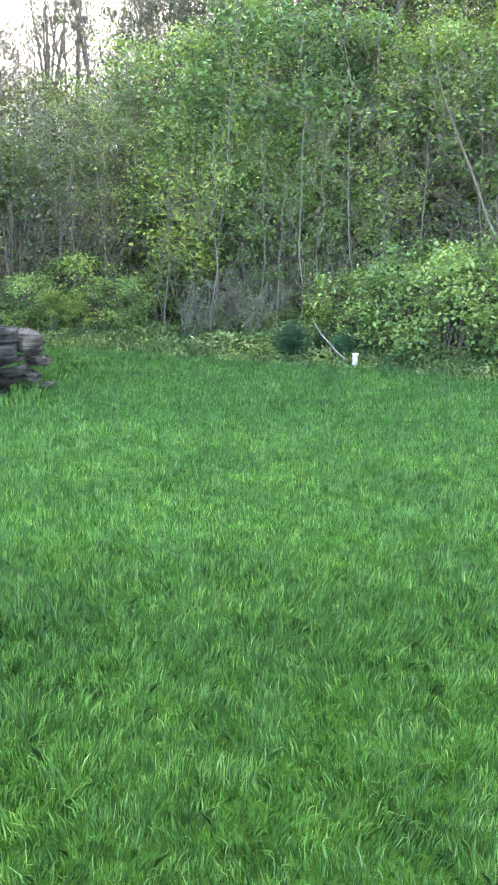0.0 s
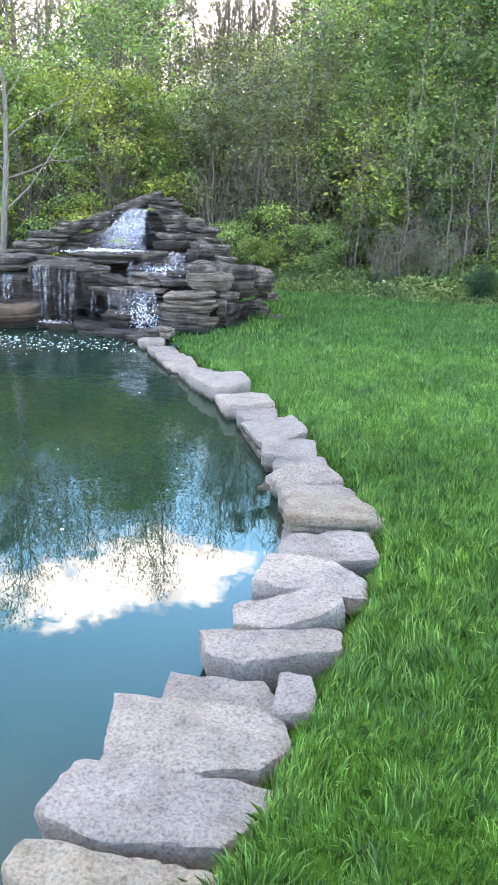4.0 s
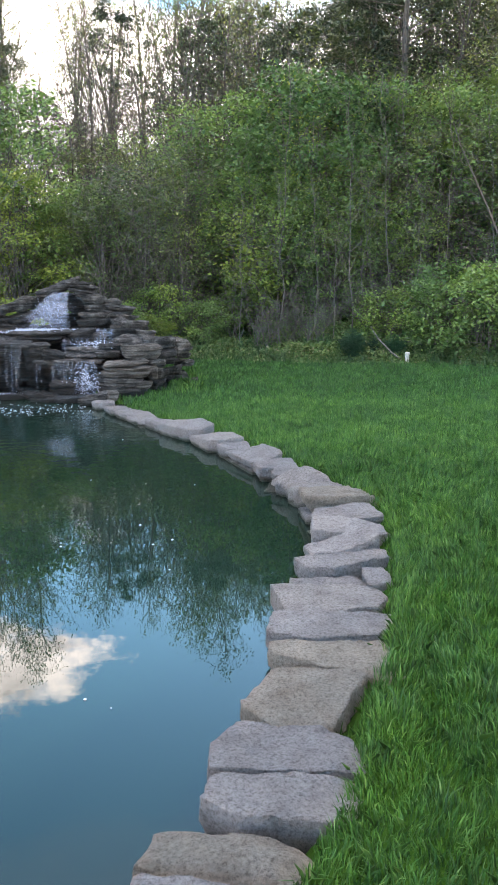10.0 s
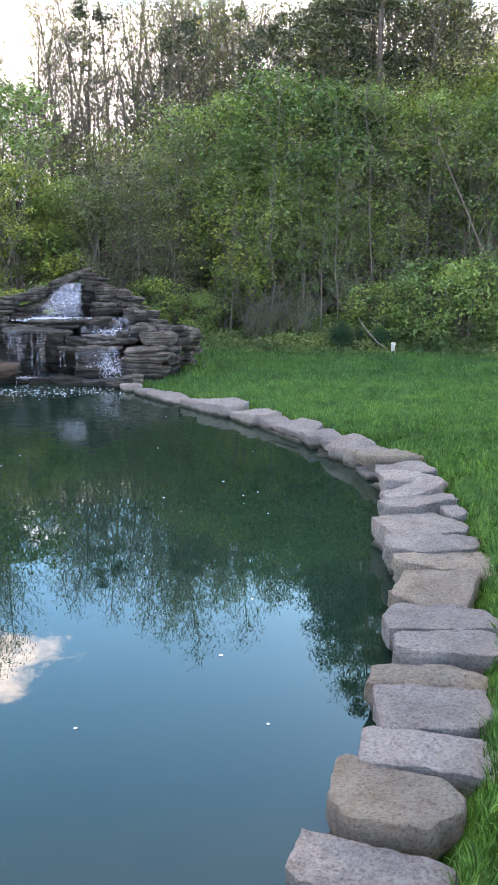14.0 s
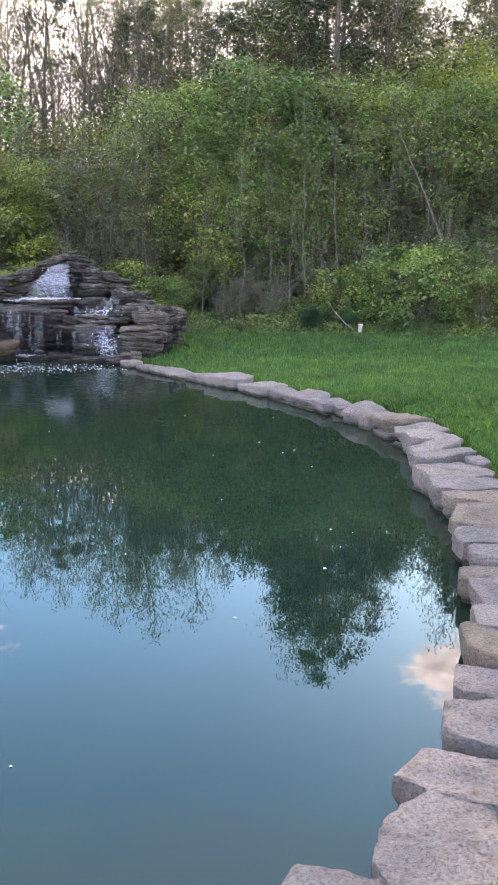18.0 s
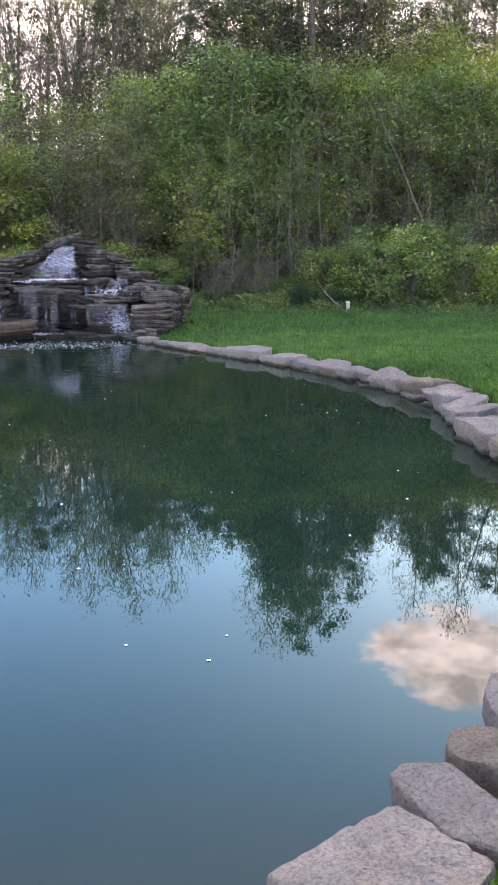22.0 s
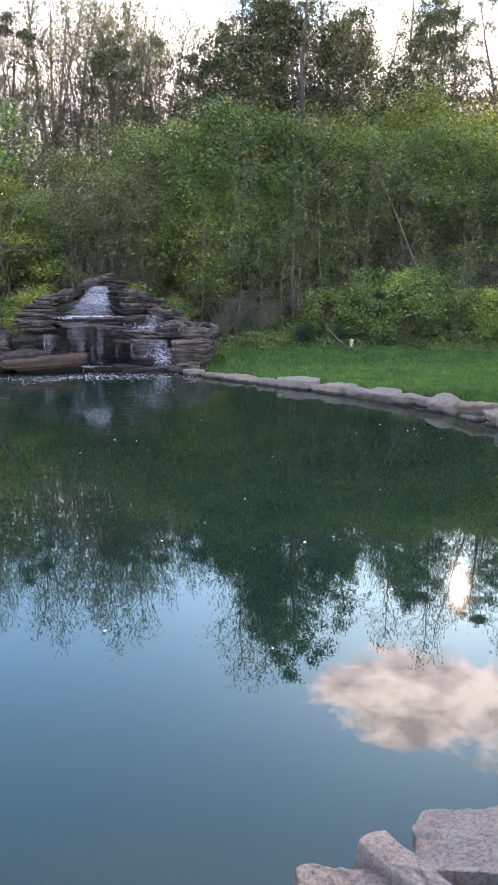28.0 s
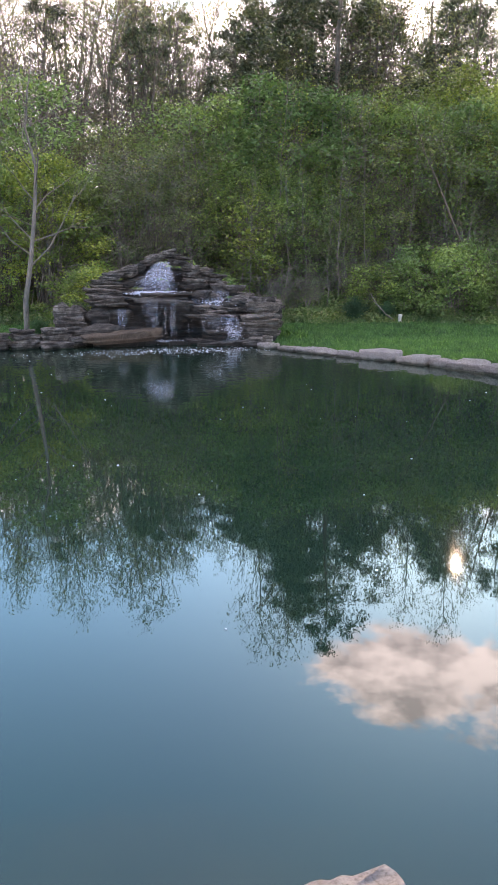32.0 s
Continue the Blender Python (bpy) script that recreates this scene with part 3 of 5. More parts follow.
edge_stone(-1.77, -0.26, 0.46, 0.37, 62, 0.17, 0.24, TANSTONE, TAN, taper=0.75)
edge_stone(-1.86, -0.58, 0.52, 0.33, 168, 0.17, 0.24, taper=1.2)
edge_stone(-1.88, -0.87, 0.52, 0.23, 172, 0.18, 0.24)
edge_stone(-2.05, -1.11, 0.48, 0.22, 168, 0.17, 0.25, TANSTONE, TAN, taper=0.7, round_top=0.03)
edge_stone(-2.13, -1.37, 0.42, 0.30, 168, 0.18, 0.24)
edge_stone(-2.23, -1.61, 0.50, 0.22, 158, 0.17, 0.24)
edge_stone(-2.42, -1.87, 0.40, 0.34, 152, 0.18, 0.26, TANSTONE, TAN, taper=1.25)
edge_stone(-2.55, -2.15, 0.46, 0.22, 154, 0.16, 0.24)
edge_stone(-2.70, -2.39, 0.44, 0.30, 148, 0.18, 0.26, taper=0.85)
edge_stone(-2.95, -2.65, 0.42, 0.24, 140, 0.17, 0.24)
edge_stone(-3.17, -2.91, 0.50, 0.33, 66, 0.18, 0.26)
edge_stone(-3.49, -3.09, 0.37, 0.31, 158, 0.17, 0.26)
edge_stone(-3.74, -3.30, 0.35, 0.25, 140, 0.16, 0.24, TANSTONE, TAN)
edge_stone(-3.98, -3.50, 0.42, 0.20, 104, 0.16, 0.26)
edge_stone(-4.28, -3.71, 0.46, 0.38, 30, 0.17, 0.26, WHITESTONE, WHITE, taper=0.75)
edge_stone(-4.58, -3.88, 0.40, 0.17, 125, 0.17, 0.26)
edge_stone(-4.89, -3.97, 0.42, 0.28, 24, 0.16, 0.24)
edge_stone(-5.15, -4.19, 0.42, 0.36, 112, 0.17, 0.26, TANSTONE, TAN)
edge_stone(-5.46, -4.18, 0.44, 0.27, 162, 0.17, 0.26, WHITESTONE, WHITE)
edge_stone(-5.69, -4.27, 0.16, 0.09, 92, 0.13, 0.22, label=SMALL)
edge_stone(-5.76, -4.25, 0.40, 0.10, 106, 0.17, 0.26)
edge_stone(-5.95, -4.24, 0.26, 0.20, 162, 0.16, 0.24)
edge_stone(-6.13, -4.37, 0.17, 0.11, 45, 0.15, 0.22, label=SMALL)
edge_stone(-6.28, -4.29, 0.46, 0.24, 168, 0.17, 0.26, TANSTONE, TAN, taper=0.4)
edge_stone(-6.92, -4.60, 0.50, 0.34, 170, 0.17, 0.24)
edge_stone(-7.45, -4.46, 0.46, 0.36, 175, 0.18, 0.24)
edge_stone(-7.9, -4.48, 0.46, 0.36, 175, 0.18, 0.24)


# ---- grass ----
def lawn_blades(name, seed, n, x0, x1, y0, y1, h, w, keep_fn, sides=5, mat=GRASS, label="dense bright green mown lawn grass"):
    r = np.random.default_rng(seed)
    x, y = r.uniform(x0, x1, n), r.uniform(y0, y1, n)
    ok = keep_fn(x, y)
    x, y = x[ok], y[ok]
    n = len(x)
    z = ground_z(x, y) - 0.005
    cell = np.floor(x / 0.11 + 0.5 * np.sin(y * 9)) * 12.9898 + np.floor(y / 0.11 + 0.5 * np.sin(x * 8)) * 78.233
    tuft = np.modf(np.abs(np.sin(cell) * 43758.5453))[0]
    broad = np.sin(x * 1.1 + np.sin(y * 0.9) * 2) * np.sin(y * 1.4 + np.sin(x * 0.7) * 2)
    hh = h * r.uniform(0.5, 1.2, n) * (0.75 + 0.5 * tuft + 0.12 * broad)
    ww = w * r.uniform(0.7, 1.3, n)
    yaw = r.uniform(0, 2 * np.pi, n)
    lean_dir = r.normal(0, 0.8, n) + 6.283 * np.modf(tuft * 7.31)[0]
    lean = np.minimum(np.abs(r.normal(0.40, 0.30, n)), 0.9) * hh
    sx, sy = np.cos(yaw) * ww / 2, np.sin(yaw) * ww / 2
    bx, by = np.cos(lean_dir), np.sin(lean_dir)
    v = np.empty((n, 5, 3))
    v[:, 0] = np.stack([x - sx, y - sy, z], 1)
    v[:, 1] = np.stack([x + sx, y + sy, z], 1)
    mx, my, mz = x + bx * lean * 0.35, y + by * lean * 0.35, z + hh * 0.6
    v[:, 2] = np.stack([mx + sx * 0.8, my + sy * 0.8, mz], 1)
    v[:, 3] = np.stack([x + bx * lean, y + by * lean, z + hh * np.clip(1 - (lean / hh) ** 2 * 0.3, 0.5, 1)], 1)
    v[:, 4] = np.stack([mx - sx * 0.8, my - sy * 0.8, mz], 1)
    base = (np.arange(n) * 5)[:, None]
    if sides == 3:
        v, base = v[:, [0, 1, 3]], (np.arange(n) * 3)[:, None]
    loops = (base + np.arange(sides)).ravel()
    me = fast_mesh(name, v.reshape(-1, 3), loops, sides, mat)
    return tagged(new(name, me), label, "grass", kind="stuff")


def on_lawn(x, y):
    d = inside_distance(x, y, POND)
    ragged = 0.05 * np.sin(x * 23.0 + y * 9.0) + 0.03 * np.sin(y * 41.0)
    return (d < -0.11 + ragged) & (y < edge_y(x) + 0.15 + 4 * ragged)


def band(lo, hi):
    """Distance range from the walked line, on the side where lawn is seen."""
    pts = np.array([(0, 0), (-0.9, -1.0), (-1.4, -2.4), (-2.9, -3.8), (-4.0, -4.7), (-5.3, -5.4), (-6.7, -5.9), (-8, -5.8)])

    def test(x, y):
        d = np.min([np.hypot(x - px, y - py) for px, py in pts], 0) + 1.6 * (np.modf(np.abs(np.sin(x * 12.9898 + y * 78.233)) * 43758.5453)[0] - 0.5)
        return on_lawn(x, y) & (d >= lo) & (d < hi) & (x < 0.36 * (y + 3.6) + 0.4)
    return test


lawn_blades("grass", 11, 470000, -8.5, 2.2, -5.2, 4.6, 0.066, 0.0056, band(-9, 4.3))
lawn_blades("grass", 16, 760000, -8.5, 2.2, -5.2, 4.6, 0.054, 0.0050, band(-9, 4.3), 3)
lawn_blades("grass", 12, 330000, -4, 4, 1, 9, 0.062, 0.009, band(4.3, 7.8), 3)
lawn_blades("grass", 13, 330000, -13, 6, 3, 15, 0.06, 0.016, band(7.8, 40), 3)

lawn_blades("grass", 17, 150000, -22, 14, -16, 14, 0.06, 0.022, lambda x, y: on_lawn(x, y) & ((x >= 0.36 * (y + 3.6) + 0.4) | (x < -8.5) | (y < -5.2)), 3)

# rank grass and weeds on the bank behind the lawn and beside the waterfall
lawn_blades("rank_grass", 14, 60000, -12, 7, 10, 17.5, 0.13, 0.014, lambda x, y: (y > edge_y(x) - 0.05) & (y < edge_y(x) + 2.6), 5, WEED, "rank grass and weeds on the woodland bank")
lawn_blades("rank_grass", 15, 4000, -3.0, -1.9, 8.6, 11.5, 0.12, 0.008, lambda x, y: np.abs(x + 2.45 - 0.1 * np.sin(y * 5)) < 0.18, 5, GRASS, "longer lawn grass along the waterfall's foot")

# broad-leaved weeds and ivy over the bank
weed_rng = np.random.default_rng(61)
wx = weed_rng.uniform(-12, 7, 90000)
wy = edge_y(wx) + weed_rng.uniform(0.02, 2.8, 90000) ** 1.15 + 0.10 * np.sin(wx * 7.0)
lump = np.sin(wx * 2.3 + np.sin(wy * 1.9) * 2) * np.sin(wy * 2.9 + np.sin(wx * 1.3) * 2)
ok = weed_rng.uniform(0, 1, 90000) < 0.35 + 0.65 * (lump > -0.2)
wx, wy, lump = wx[ok], wy[ok], lump[ok]
wz = ground_z(wx, wy) + weed_rng.uniform(0, 1, len(wx)) * (0.10 + 0.16 * np.clip(lump + 0.3, 0, 1)) * np.clip((wy - edge_y(wx)) * 2, 0.15, 1)
v, l = leaf_cards(weed_rng, np.stack([wx, wy, wz], 1), 0.062, 0.6, 1.4)
tagged(new("weeds", fast_mesh("weeds", v, l, 4, WEED)), "low green weeds and ivy covering the woodland bank", "weeds", kind="stuff")

# ---- the rock waterfall ----
fall = thing("rock_waterfall", "tiered waterfall of stacked grey ledge stones spilling into the pond", "waterfall")
rock_rng = np.random.default_rng(9)


def rock(x, y, z, lx, ly, lz, turn=0.0, rx=0.0, ry=0.0, mat=LEDGE, round_top=0.0, label="", rough=0.03):
    me = slab_mesh(rock_rng, mat, lx, ly, lz, round_top=round_top, n=26, rough=rough)
    return part("rock", me, fall, label, pose(x, y, z, rx, ry, turn))


def pile(x, y, top, lx, ly, mat=LEDGE, turn=0.0, base=-0.06, tilt=0.0):
    """Flat stones laid on one another up to a height, each a little askew."""
    z = base
    while z < top - 0.02:
        h = min(rock_rng.choice([0.05, 0.07, 0.10, 0.15]) * rock_rng.uniform(0.85, 1.15), top - z + 0.02)
        grow = rock_rng.uniform(0.72, 1.18)
        rock(x + rock_rng.normal(0, 0.085), y + rock_rng.normal(0, 0.06), z, lx * grow, ly * grow * rock_rng.uniform(0.85, 1.15), h * 1.08, turn + rock_rng.normal(0, 24), rock_rng.normal(0, 4), tilt + rock_rng.normal(0, 5), mat)
        z += h


# the heart of the heap, behind the stones that show; its dark colour paints the shade in the gaps
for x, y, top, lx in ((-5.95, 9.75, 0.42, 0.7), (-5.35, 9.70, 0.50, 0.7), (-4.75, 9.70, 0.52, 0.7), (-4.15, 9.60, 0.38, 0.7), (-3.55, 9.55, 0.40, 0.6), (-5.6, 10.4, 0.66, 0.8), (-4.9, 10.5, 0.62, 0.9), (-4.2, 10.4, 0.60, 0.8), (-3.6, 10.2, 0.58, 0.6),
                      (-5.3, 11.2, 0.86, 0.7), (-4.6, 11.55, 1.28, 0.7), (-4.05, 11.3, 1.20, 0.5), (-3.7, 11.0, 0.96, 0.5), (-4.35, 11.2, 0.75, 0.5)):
    pile(x, y, top, lx, 0.7, WET_AND_SHADE)
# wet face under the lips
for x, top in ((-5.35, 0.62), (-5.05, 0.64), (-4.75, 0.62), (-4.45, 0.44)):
    pile(x, 9.28, top, 0.42, 0.44, WET_AND_SHADE, tilt=0)
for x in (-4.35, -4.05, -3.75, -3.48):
    pile(x, 9.22, 0.40, 0.40, 0.44, WET_AND_SHADE)
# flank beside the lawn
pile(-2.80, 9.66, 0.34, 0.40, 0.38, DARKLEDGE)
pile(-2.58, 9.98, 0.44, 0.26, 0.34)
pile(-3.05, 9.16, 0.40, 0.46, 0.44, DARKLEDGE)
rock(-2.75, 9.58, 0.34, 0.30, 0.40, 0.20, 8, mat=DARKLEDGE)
rock(-2.87, 9.67, 0.53, 0.50, 0.45, 0.20, 12, 0, 3)
rock(-2.58, 9.95, 0.42, 0.27, 0.40, 0.28, 40, mat=PALELEDGE, round_top=0.08, label="pale rounded stone")
rock(-2.42, 9.86, 0.50, 0.20, 0.18, 0.05, 10, 0, -14)
rock(-3.08, 9.08, 0.47, 0.58, 0.55, 0.19, 14, -3, 2, PALELEDGE, label="flat pale grey capstone")
rock(-2.87, 9.06, 0.34, 0.32, 0.36, 0.11, 5)
rock(-2.90, 8.86, 0.20, 0.13, 0.20, 0.17, 20, mat=PALELEDGE)
rock(-2.82, 8.92, 0.22, 0.11, 0.20, 0.13, 60)
rock(-3.25, 8.70, 0.25, 0.68, 0.50, 0.10, 6, mat=PALELEDGE)
rock(-3.26, 8.69, 0.345, 0.66, 0.48, 0.07, 3, mat=PALELEDGE)
rock(-3.24, 8.72, 0.41, 0.62, 0.46, 0.06, 9, 0, -2, PALELEDGE)
rock(-3.34, 8.62, 0.12, 0.64, 0.42, 0.14, 0)
rock(-3.30, 8.60, -0.06, 0.66, 0.46, 0.19, 5, mat=DARKLEDGE)
rock(-3.05, 8.62, 0.10, 0.34, 0.34, 0.10, 20, mat=PALELEDGE)
rock(-3.36, 7.88, 0.05, 0.14, 0.20, 0.13, 20, mat=PALELEDGE)
rock(-3.52, 8.10, -0.05, 0.34, 0.30, 0.16, 50)
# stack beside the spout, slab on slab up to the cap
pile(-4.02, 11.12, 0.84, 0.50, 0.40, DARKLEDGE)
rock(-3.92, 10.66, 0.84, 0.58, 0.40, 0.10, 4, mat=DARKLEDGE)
rock(-3.90, 10.70, 0.94, 0.50, 0.38, 0.10, -8, 0, 3)
rock(-3.91, 10.98, 1.04, 0.42, 0.45, 0.13, 5)
rock(-3.94, 11.00, 1.17, 0.38, 0.42, 0.12, -6, 0, 4)
rock(-3.66, 10.94, 1.15, 0.24, 0.34, 0.10, 25, mat=PALELEDGE)
rock(-3.52, 10.82, 1.08, 0.50, 0.44, 0.07, 4, 0, 5)
rock(-3.56, 10.80, 1.01, 0.46, 0.44, 0.07, -9, 0, 4)
rock(-3.45, 10.72, 0.94, 0.46, 0.44, 0.07, 10, 0, 5)
rock(-3.50, 10.72, 0.86, 0.42, 0.40, 0.08, 0, 0, 3, DARKLEDGE)
rock(-3.47, 10.48, 0.80, 0.25, 0.34, 0.20, 30, round_top=0.07)
rock(-3.26, 10.36, 0.83, 0.40, 0.40, 0.10, 6, 0, 5)
rock(-3.28, 10.34, 0.73, 0.36, 0.38, 0.10, -10, 0, 3, DARKLEDGE)
rock(-3.53, 10.35, 0.70, 0.24, 0.30, 0.16, 20, mat=DARKLEDGE)
rock(-3.08, 10.14, 0.72, 0.32, 0.38, 0.08, 12, 0, 6)
rock(-3.10, 10.12, 0.62, 0.30, 0.38, 0.10, -6, 0, 4)
rock(-4.10, 11.18, 1.28, 0.42, 0.44, 0.07, 8, 0, 6)
rock(-4.14, 11.20, 1.35, 0.38, 0.42, 0.06, -12, 0, 8)
rock(-4.20, 11.28, 1.41, 0.46, 0.48, 0.06, 10, 0, 4)
rock(-4.26, 11.30, 1.47, 0.42, 0.48, 0.055, -6, 0, 2)
rock(-4.55, 11.34, 1.37, 0.76, 0.58, 0.10, 6, -5, -21, label="long slab leaning over the spout")
rock(-4.48, 11.36, 1.46, 0.50, 0.50, 0.06, 14, -3, -14)
# left of the spout
rock(-5.10, 11.14, 1.08, 0.38, 0.42, 0.22, 10, 0, -22, round_top=0.05)
rock(-4.90, 11.24, 1.16, 0.36, 0.40, 0.12, -6, 0, -26, DARKLEDGE)
rock(-5.12, 10.98, 0.90, 0.50, 0.44, 0.13, 14, 0, -16, DARKLEDGE)
rock(-5.36, 10.96, 0.90, 0.46, 0.44, 0.08, -8)
rock(-5.46, 10.80, 0.82, 0.52, 0.40, 0.07, 6)
rock(-5.38, 10.58, 0.74, 0.44, 0.40, 0.08, -10)
rock(-5.80, 10.14, 0.76, 0.66, 0.50, 0.06, 4)
rock(-5.84, 10.22, 0.82, 0.58, 0.46, 0.06, -9)
rock(-5.72, 10.50, 0.88, 0.56, 0.45, 0.07, 8)
rock(-5.68, 10.56, 0.95, 0.50, 0.42, 0.06, -5)
rock(-5.56, 10.80, 1.01, 0.40, 0.40, 0.07, 12)
rock(-5.48, 10.92, 1.07, 0.44, 0.40, 0.08, -4)
rock(-5.30, 11.10, 1.06, 0.44, 0.40, 0.14, 12, 0, -10)
# the lips: thin slabs over the wet face
rock(-4.60, 10.00, 0.74, 1.06, 0.50, 0.06, 2, mat=DARKLEDGE)
rock(-4.72, 9.92, 0.68, 0.90, 0.52, 0.06, -3, mat=WET_AND_SHADE)
rock(-5.22, 9.80, 0.66, 0.70, 0.60, 0.08, 4)
rock(-4.00, 9.92, 0.66, 0.36, 0.34, 0.20, 30, 0, -16, DARKLEDGE, 0.05)
rock(-4.95, 10.4, 0.60, 1.2, 0.8, 0.10, 0, mat=WET_AND_SHADE)
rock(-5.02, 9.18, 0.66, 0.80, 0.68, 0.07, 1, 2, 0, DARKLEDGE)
rock(-5.00, 9.22, 0.60, 0.74, 0.66, 0.07, -3, 0, 0, WET_AND_SHADE)
rock(-4.57, 9.08, 0.62, 0.40, 0.46, 0.08, 8, mat=LEDGE)
rock(-4.57, 9.06, 0.52, 0.36, 0.44, 0.11, -4, mat=DARKLEDGE)
rock(-4.61, 9.10, 0.34, 0.26, 0.36, 0.18, 10, mat=DARKLEDGE)
# shelf of slabs over boulders
rock(-5.80, 9.28, 0.61, 0.62, 0.58, 0.06, 4)
rock(-5.92, 9.36, 0.67, 0.70, 0.50, 0.06, -5)
rock(-5.86, 9.40, 0.73, 0.60, 0.46, 0.05, 9)
rock(-5.70, 9.76, 0.70, 0.50, 0.42, 0.07, 0)
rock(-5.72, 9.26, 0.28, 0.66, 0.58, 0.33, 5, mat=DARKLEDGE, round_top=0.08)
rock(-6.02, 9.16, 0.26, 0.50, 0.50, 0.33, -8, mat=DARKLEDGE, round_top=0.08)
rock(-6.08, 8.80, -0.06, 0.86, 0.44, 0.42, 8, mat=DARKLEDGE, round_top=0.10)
rock(-5.55, 9.02, -0.08, 0.80, 0.50, 0.36, 0, mat=WET_AND_SHADE, round_top=0.06)
# the small cascade
rock(-3.77, 9.90, 0.62, 0.24, 0.30, 0.19, 20, round_top=0.05)
rock(-3.31, 9.67, 0.48, 0.48, 0.45, 0.30, 20, 0, 10, LEDGE, 0.10)
rock(-3.58, 9.46, 0.54, 0.28, 0.30, 0.11, 40)
# low golden light on this slab is put into its paler stone
rock(-3.90, 9.62, 0.50, 0.70, 0.40, 0.10, 4, 6, 0, PALELEDGE, label="buff slab under running water, low light put into its pale colour")
rock(-3.78, 9.80, 0.55, 0.50, 0.36, 0.10, -6, 6, 0, DARKLEDGE)
rock(-3.96, 9.30, 0.47, 0.62, 0.48, 0.06, -4)
rock(-3.80, 9.36, 0.53, 0.34, 0.34, 0.05, 10)
rock(-3.56, 9.20, 0.49, 0.36, 0.40, 0.08, 12)
rock(-4.34, 9.04, 0.46, 0.34, 0.40, 0.15, 12, 0, 18, DARKLEDGE)
rock(-4.05, 9.06, 0.42, 0.92, 0.60, 0.06, -2, 2, 0)
rock(-4.02, 9.10, 0.36, 0.84, 0.56, 0.06, 4, 0, 0, WET_AND_SHADE)
rock(-4.10, 8.56, 0.14, 0.38, 0.38, 0.07, 4, mat=DARKLEDGE)
rock(-4.12, 8.58, 0.04, 0.36, 0.38, 0.10, -6, mat=WET_AND_SHADE)
rock(-4.42, 8.48, -0.03, 0.46, 0.40, 0.11, 3, mat=WET_AND_SHADE)
rock(-3.95, 8.16, -0.06, 0.46, 0.40, 0.13, 8, mat=WET_AND_SHADE)
rock(-3.62, 7.95, -0.06, 0.34, 0.35, 0.13, -12, mat=DARKLEDGE)
for x, y, lx in ((-4.70, 8.62, 0.56), (-4.25, 8.30, 0.50), (-3.72, 8.30, 0.52), (-5.05, 8.66, 0.5)):
    rock(x, y, -0.10, lx, 0.38, 0.14, rock_rng.normal(0, 14), mat=WET_AND_SHADE)
# the long slab lying in front
rock(-5.73, 8.42, 0.07, 1.42, 0.50, 0.17, 4, 0, -3, BROWNSTONE, label="long flat buff slab with a dark wet underside")
rock(-5.66, 8.52, -0.12, 1.1, 0.36, 0.20, 0, mat=WET_AND_SHADE)
# low stones running out along the shore
for x, y, z, lx, ly, lz, turn in ((-6.83, 8.60, -0.06, 0.52, 0.40, 0.16, 8), (-6.80, 8.62, 0.10, 0.50, 0.40, 0.10, -6), (-6.84, 8.66, 0.20, 0.44, 0.36, 0.10, 14), (-6.81, 8.36, -0.04, 0.56, 0.34, 0.14, 3),
                                  (-6.50, 8.62, -0.04, 0.36, 0.34, 0.20, 30), (-6.55, 8.96, 0.10, 0.46, 0.40, 0.20, -8), (-6.56, 8.94, 0.30, 0.50, 0.40, 0.09, 10), (-6.50, 8.98, 0.39, 0.40, 0.36, 0.07, -14),
                                  (-7.32, 8.50, -0.05, 0.50, 0.40, 0.18, 5), (-7.30, 8.54, 0.13, 0.48, 0.38, 0.10, 18), (-7.36, 8.58, 0.22, 0.40, 0.34, 0.08, -10), (-7.80, 8.42, -0.05, 0.46, 0.38, 0.22, -10),
                                  (-7.00, 8.18, -0.12, 0.16, 0.16, 0.17, 40), (-8.24, 8.2, -0.06, 0.46, 0.36, 0.22, 20), (-7.76, 8.46, 0.16, 0.40, 0.32, 0.09, 40), (-7.1, 8.75, 0.0, 0.4, 0.4, 0.2, 0)):
    rock(x, y, z, lx, ly, lz, turn)
rock(-6.64, 9.28, 0.20, 0.28, 0.34, 0.50, 20, round_top=0.10)
rock(-6.38, 9.28, 0.18, 0.28, 0.34, 0.46, 60, round_top=0.10)


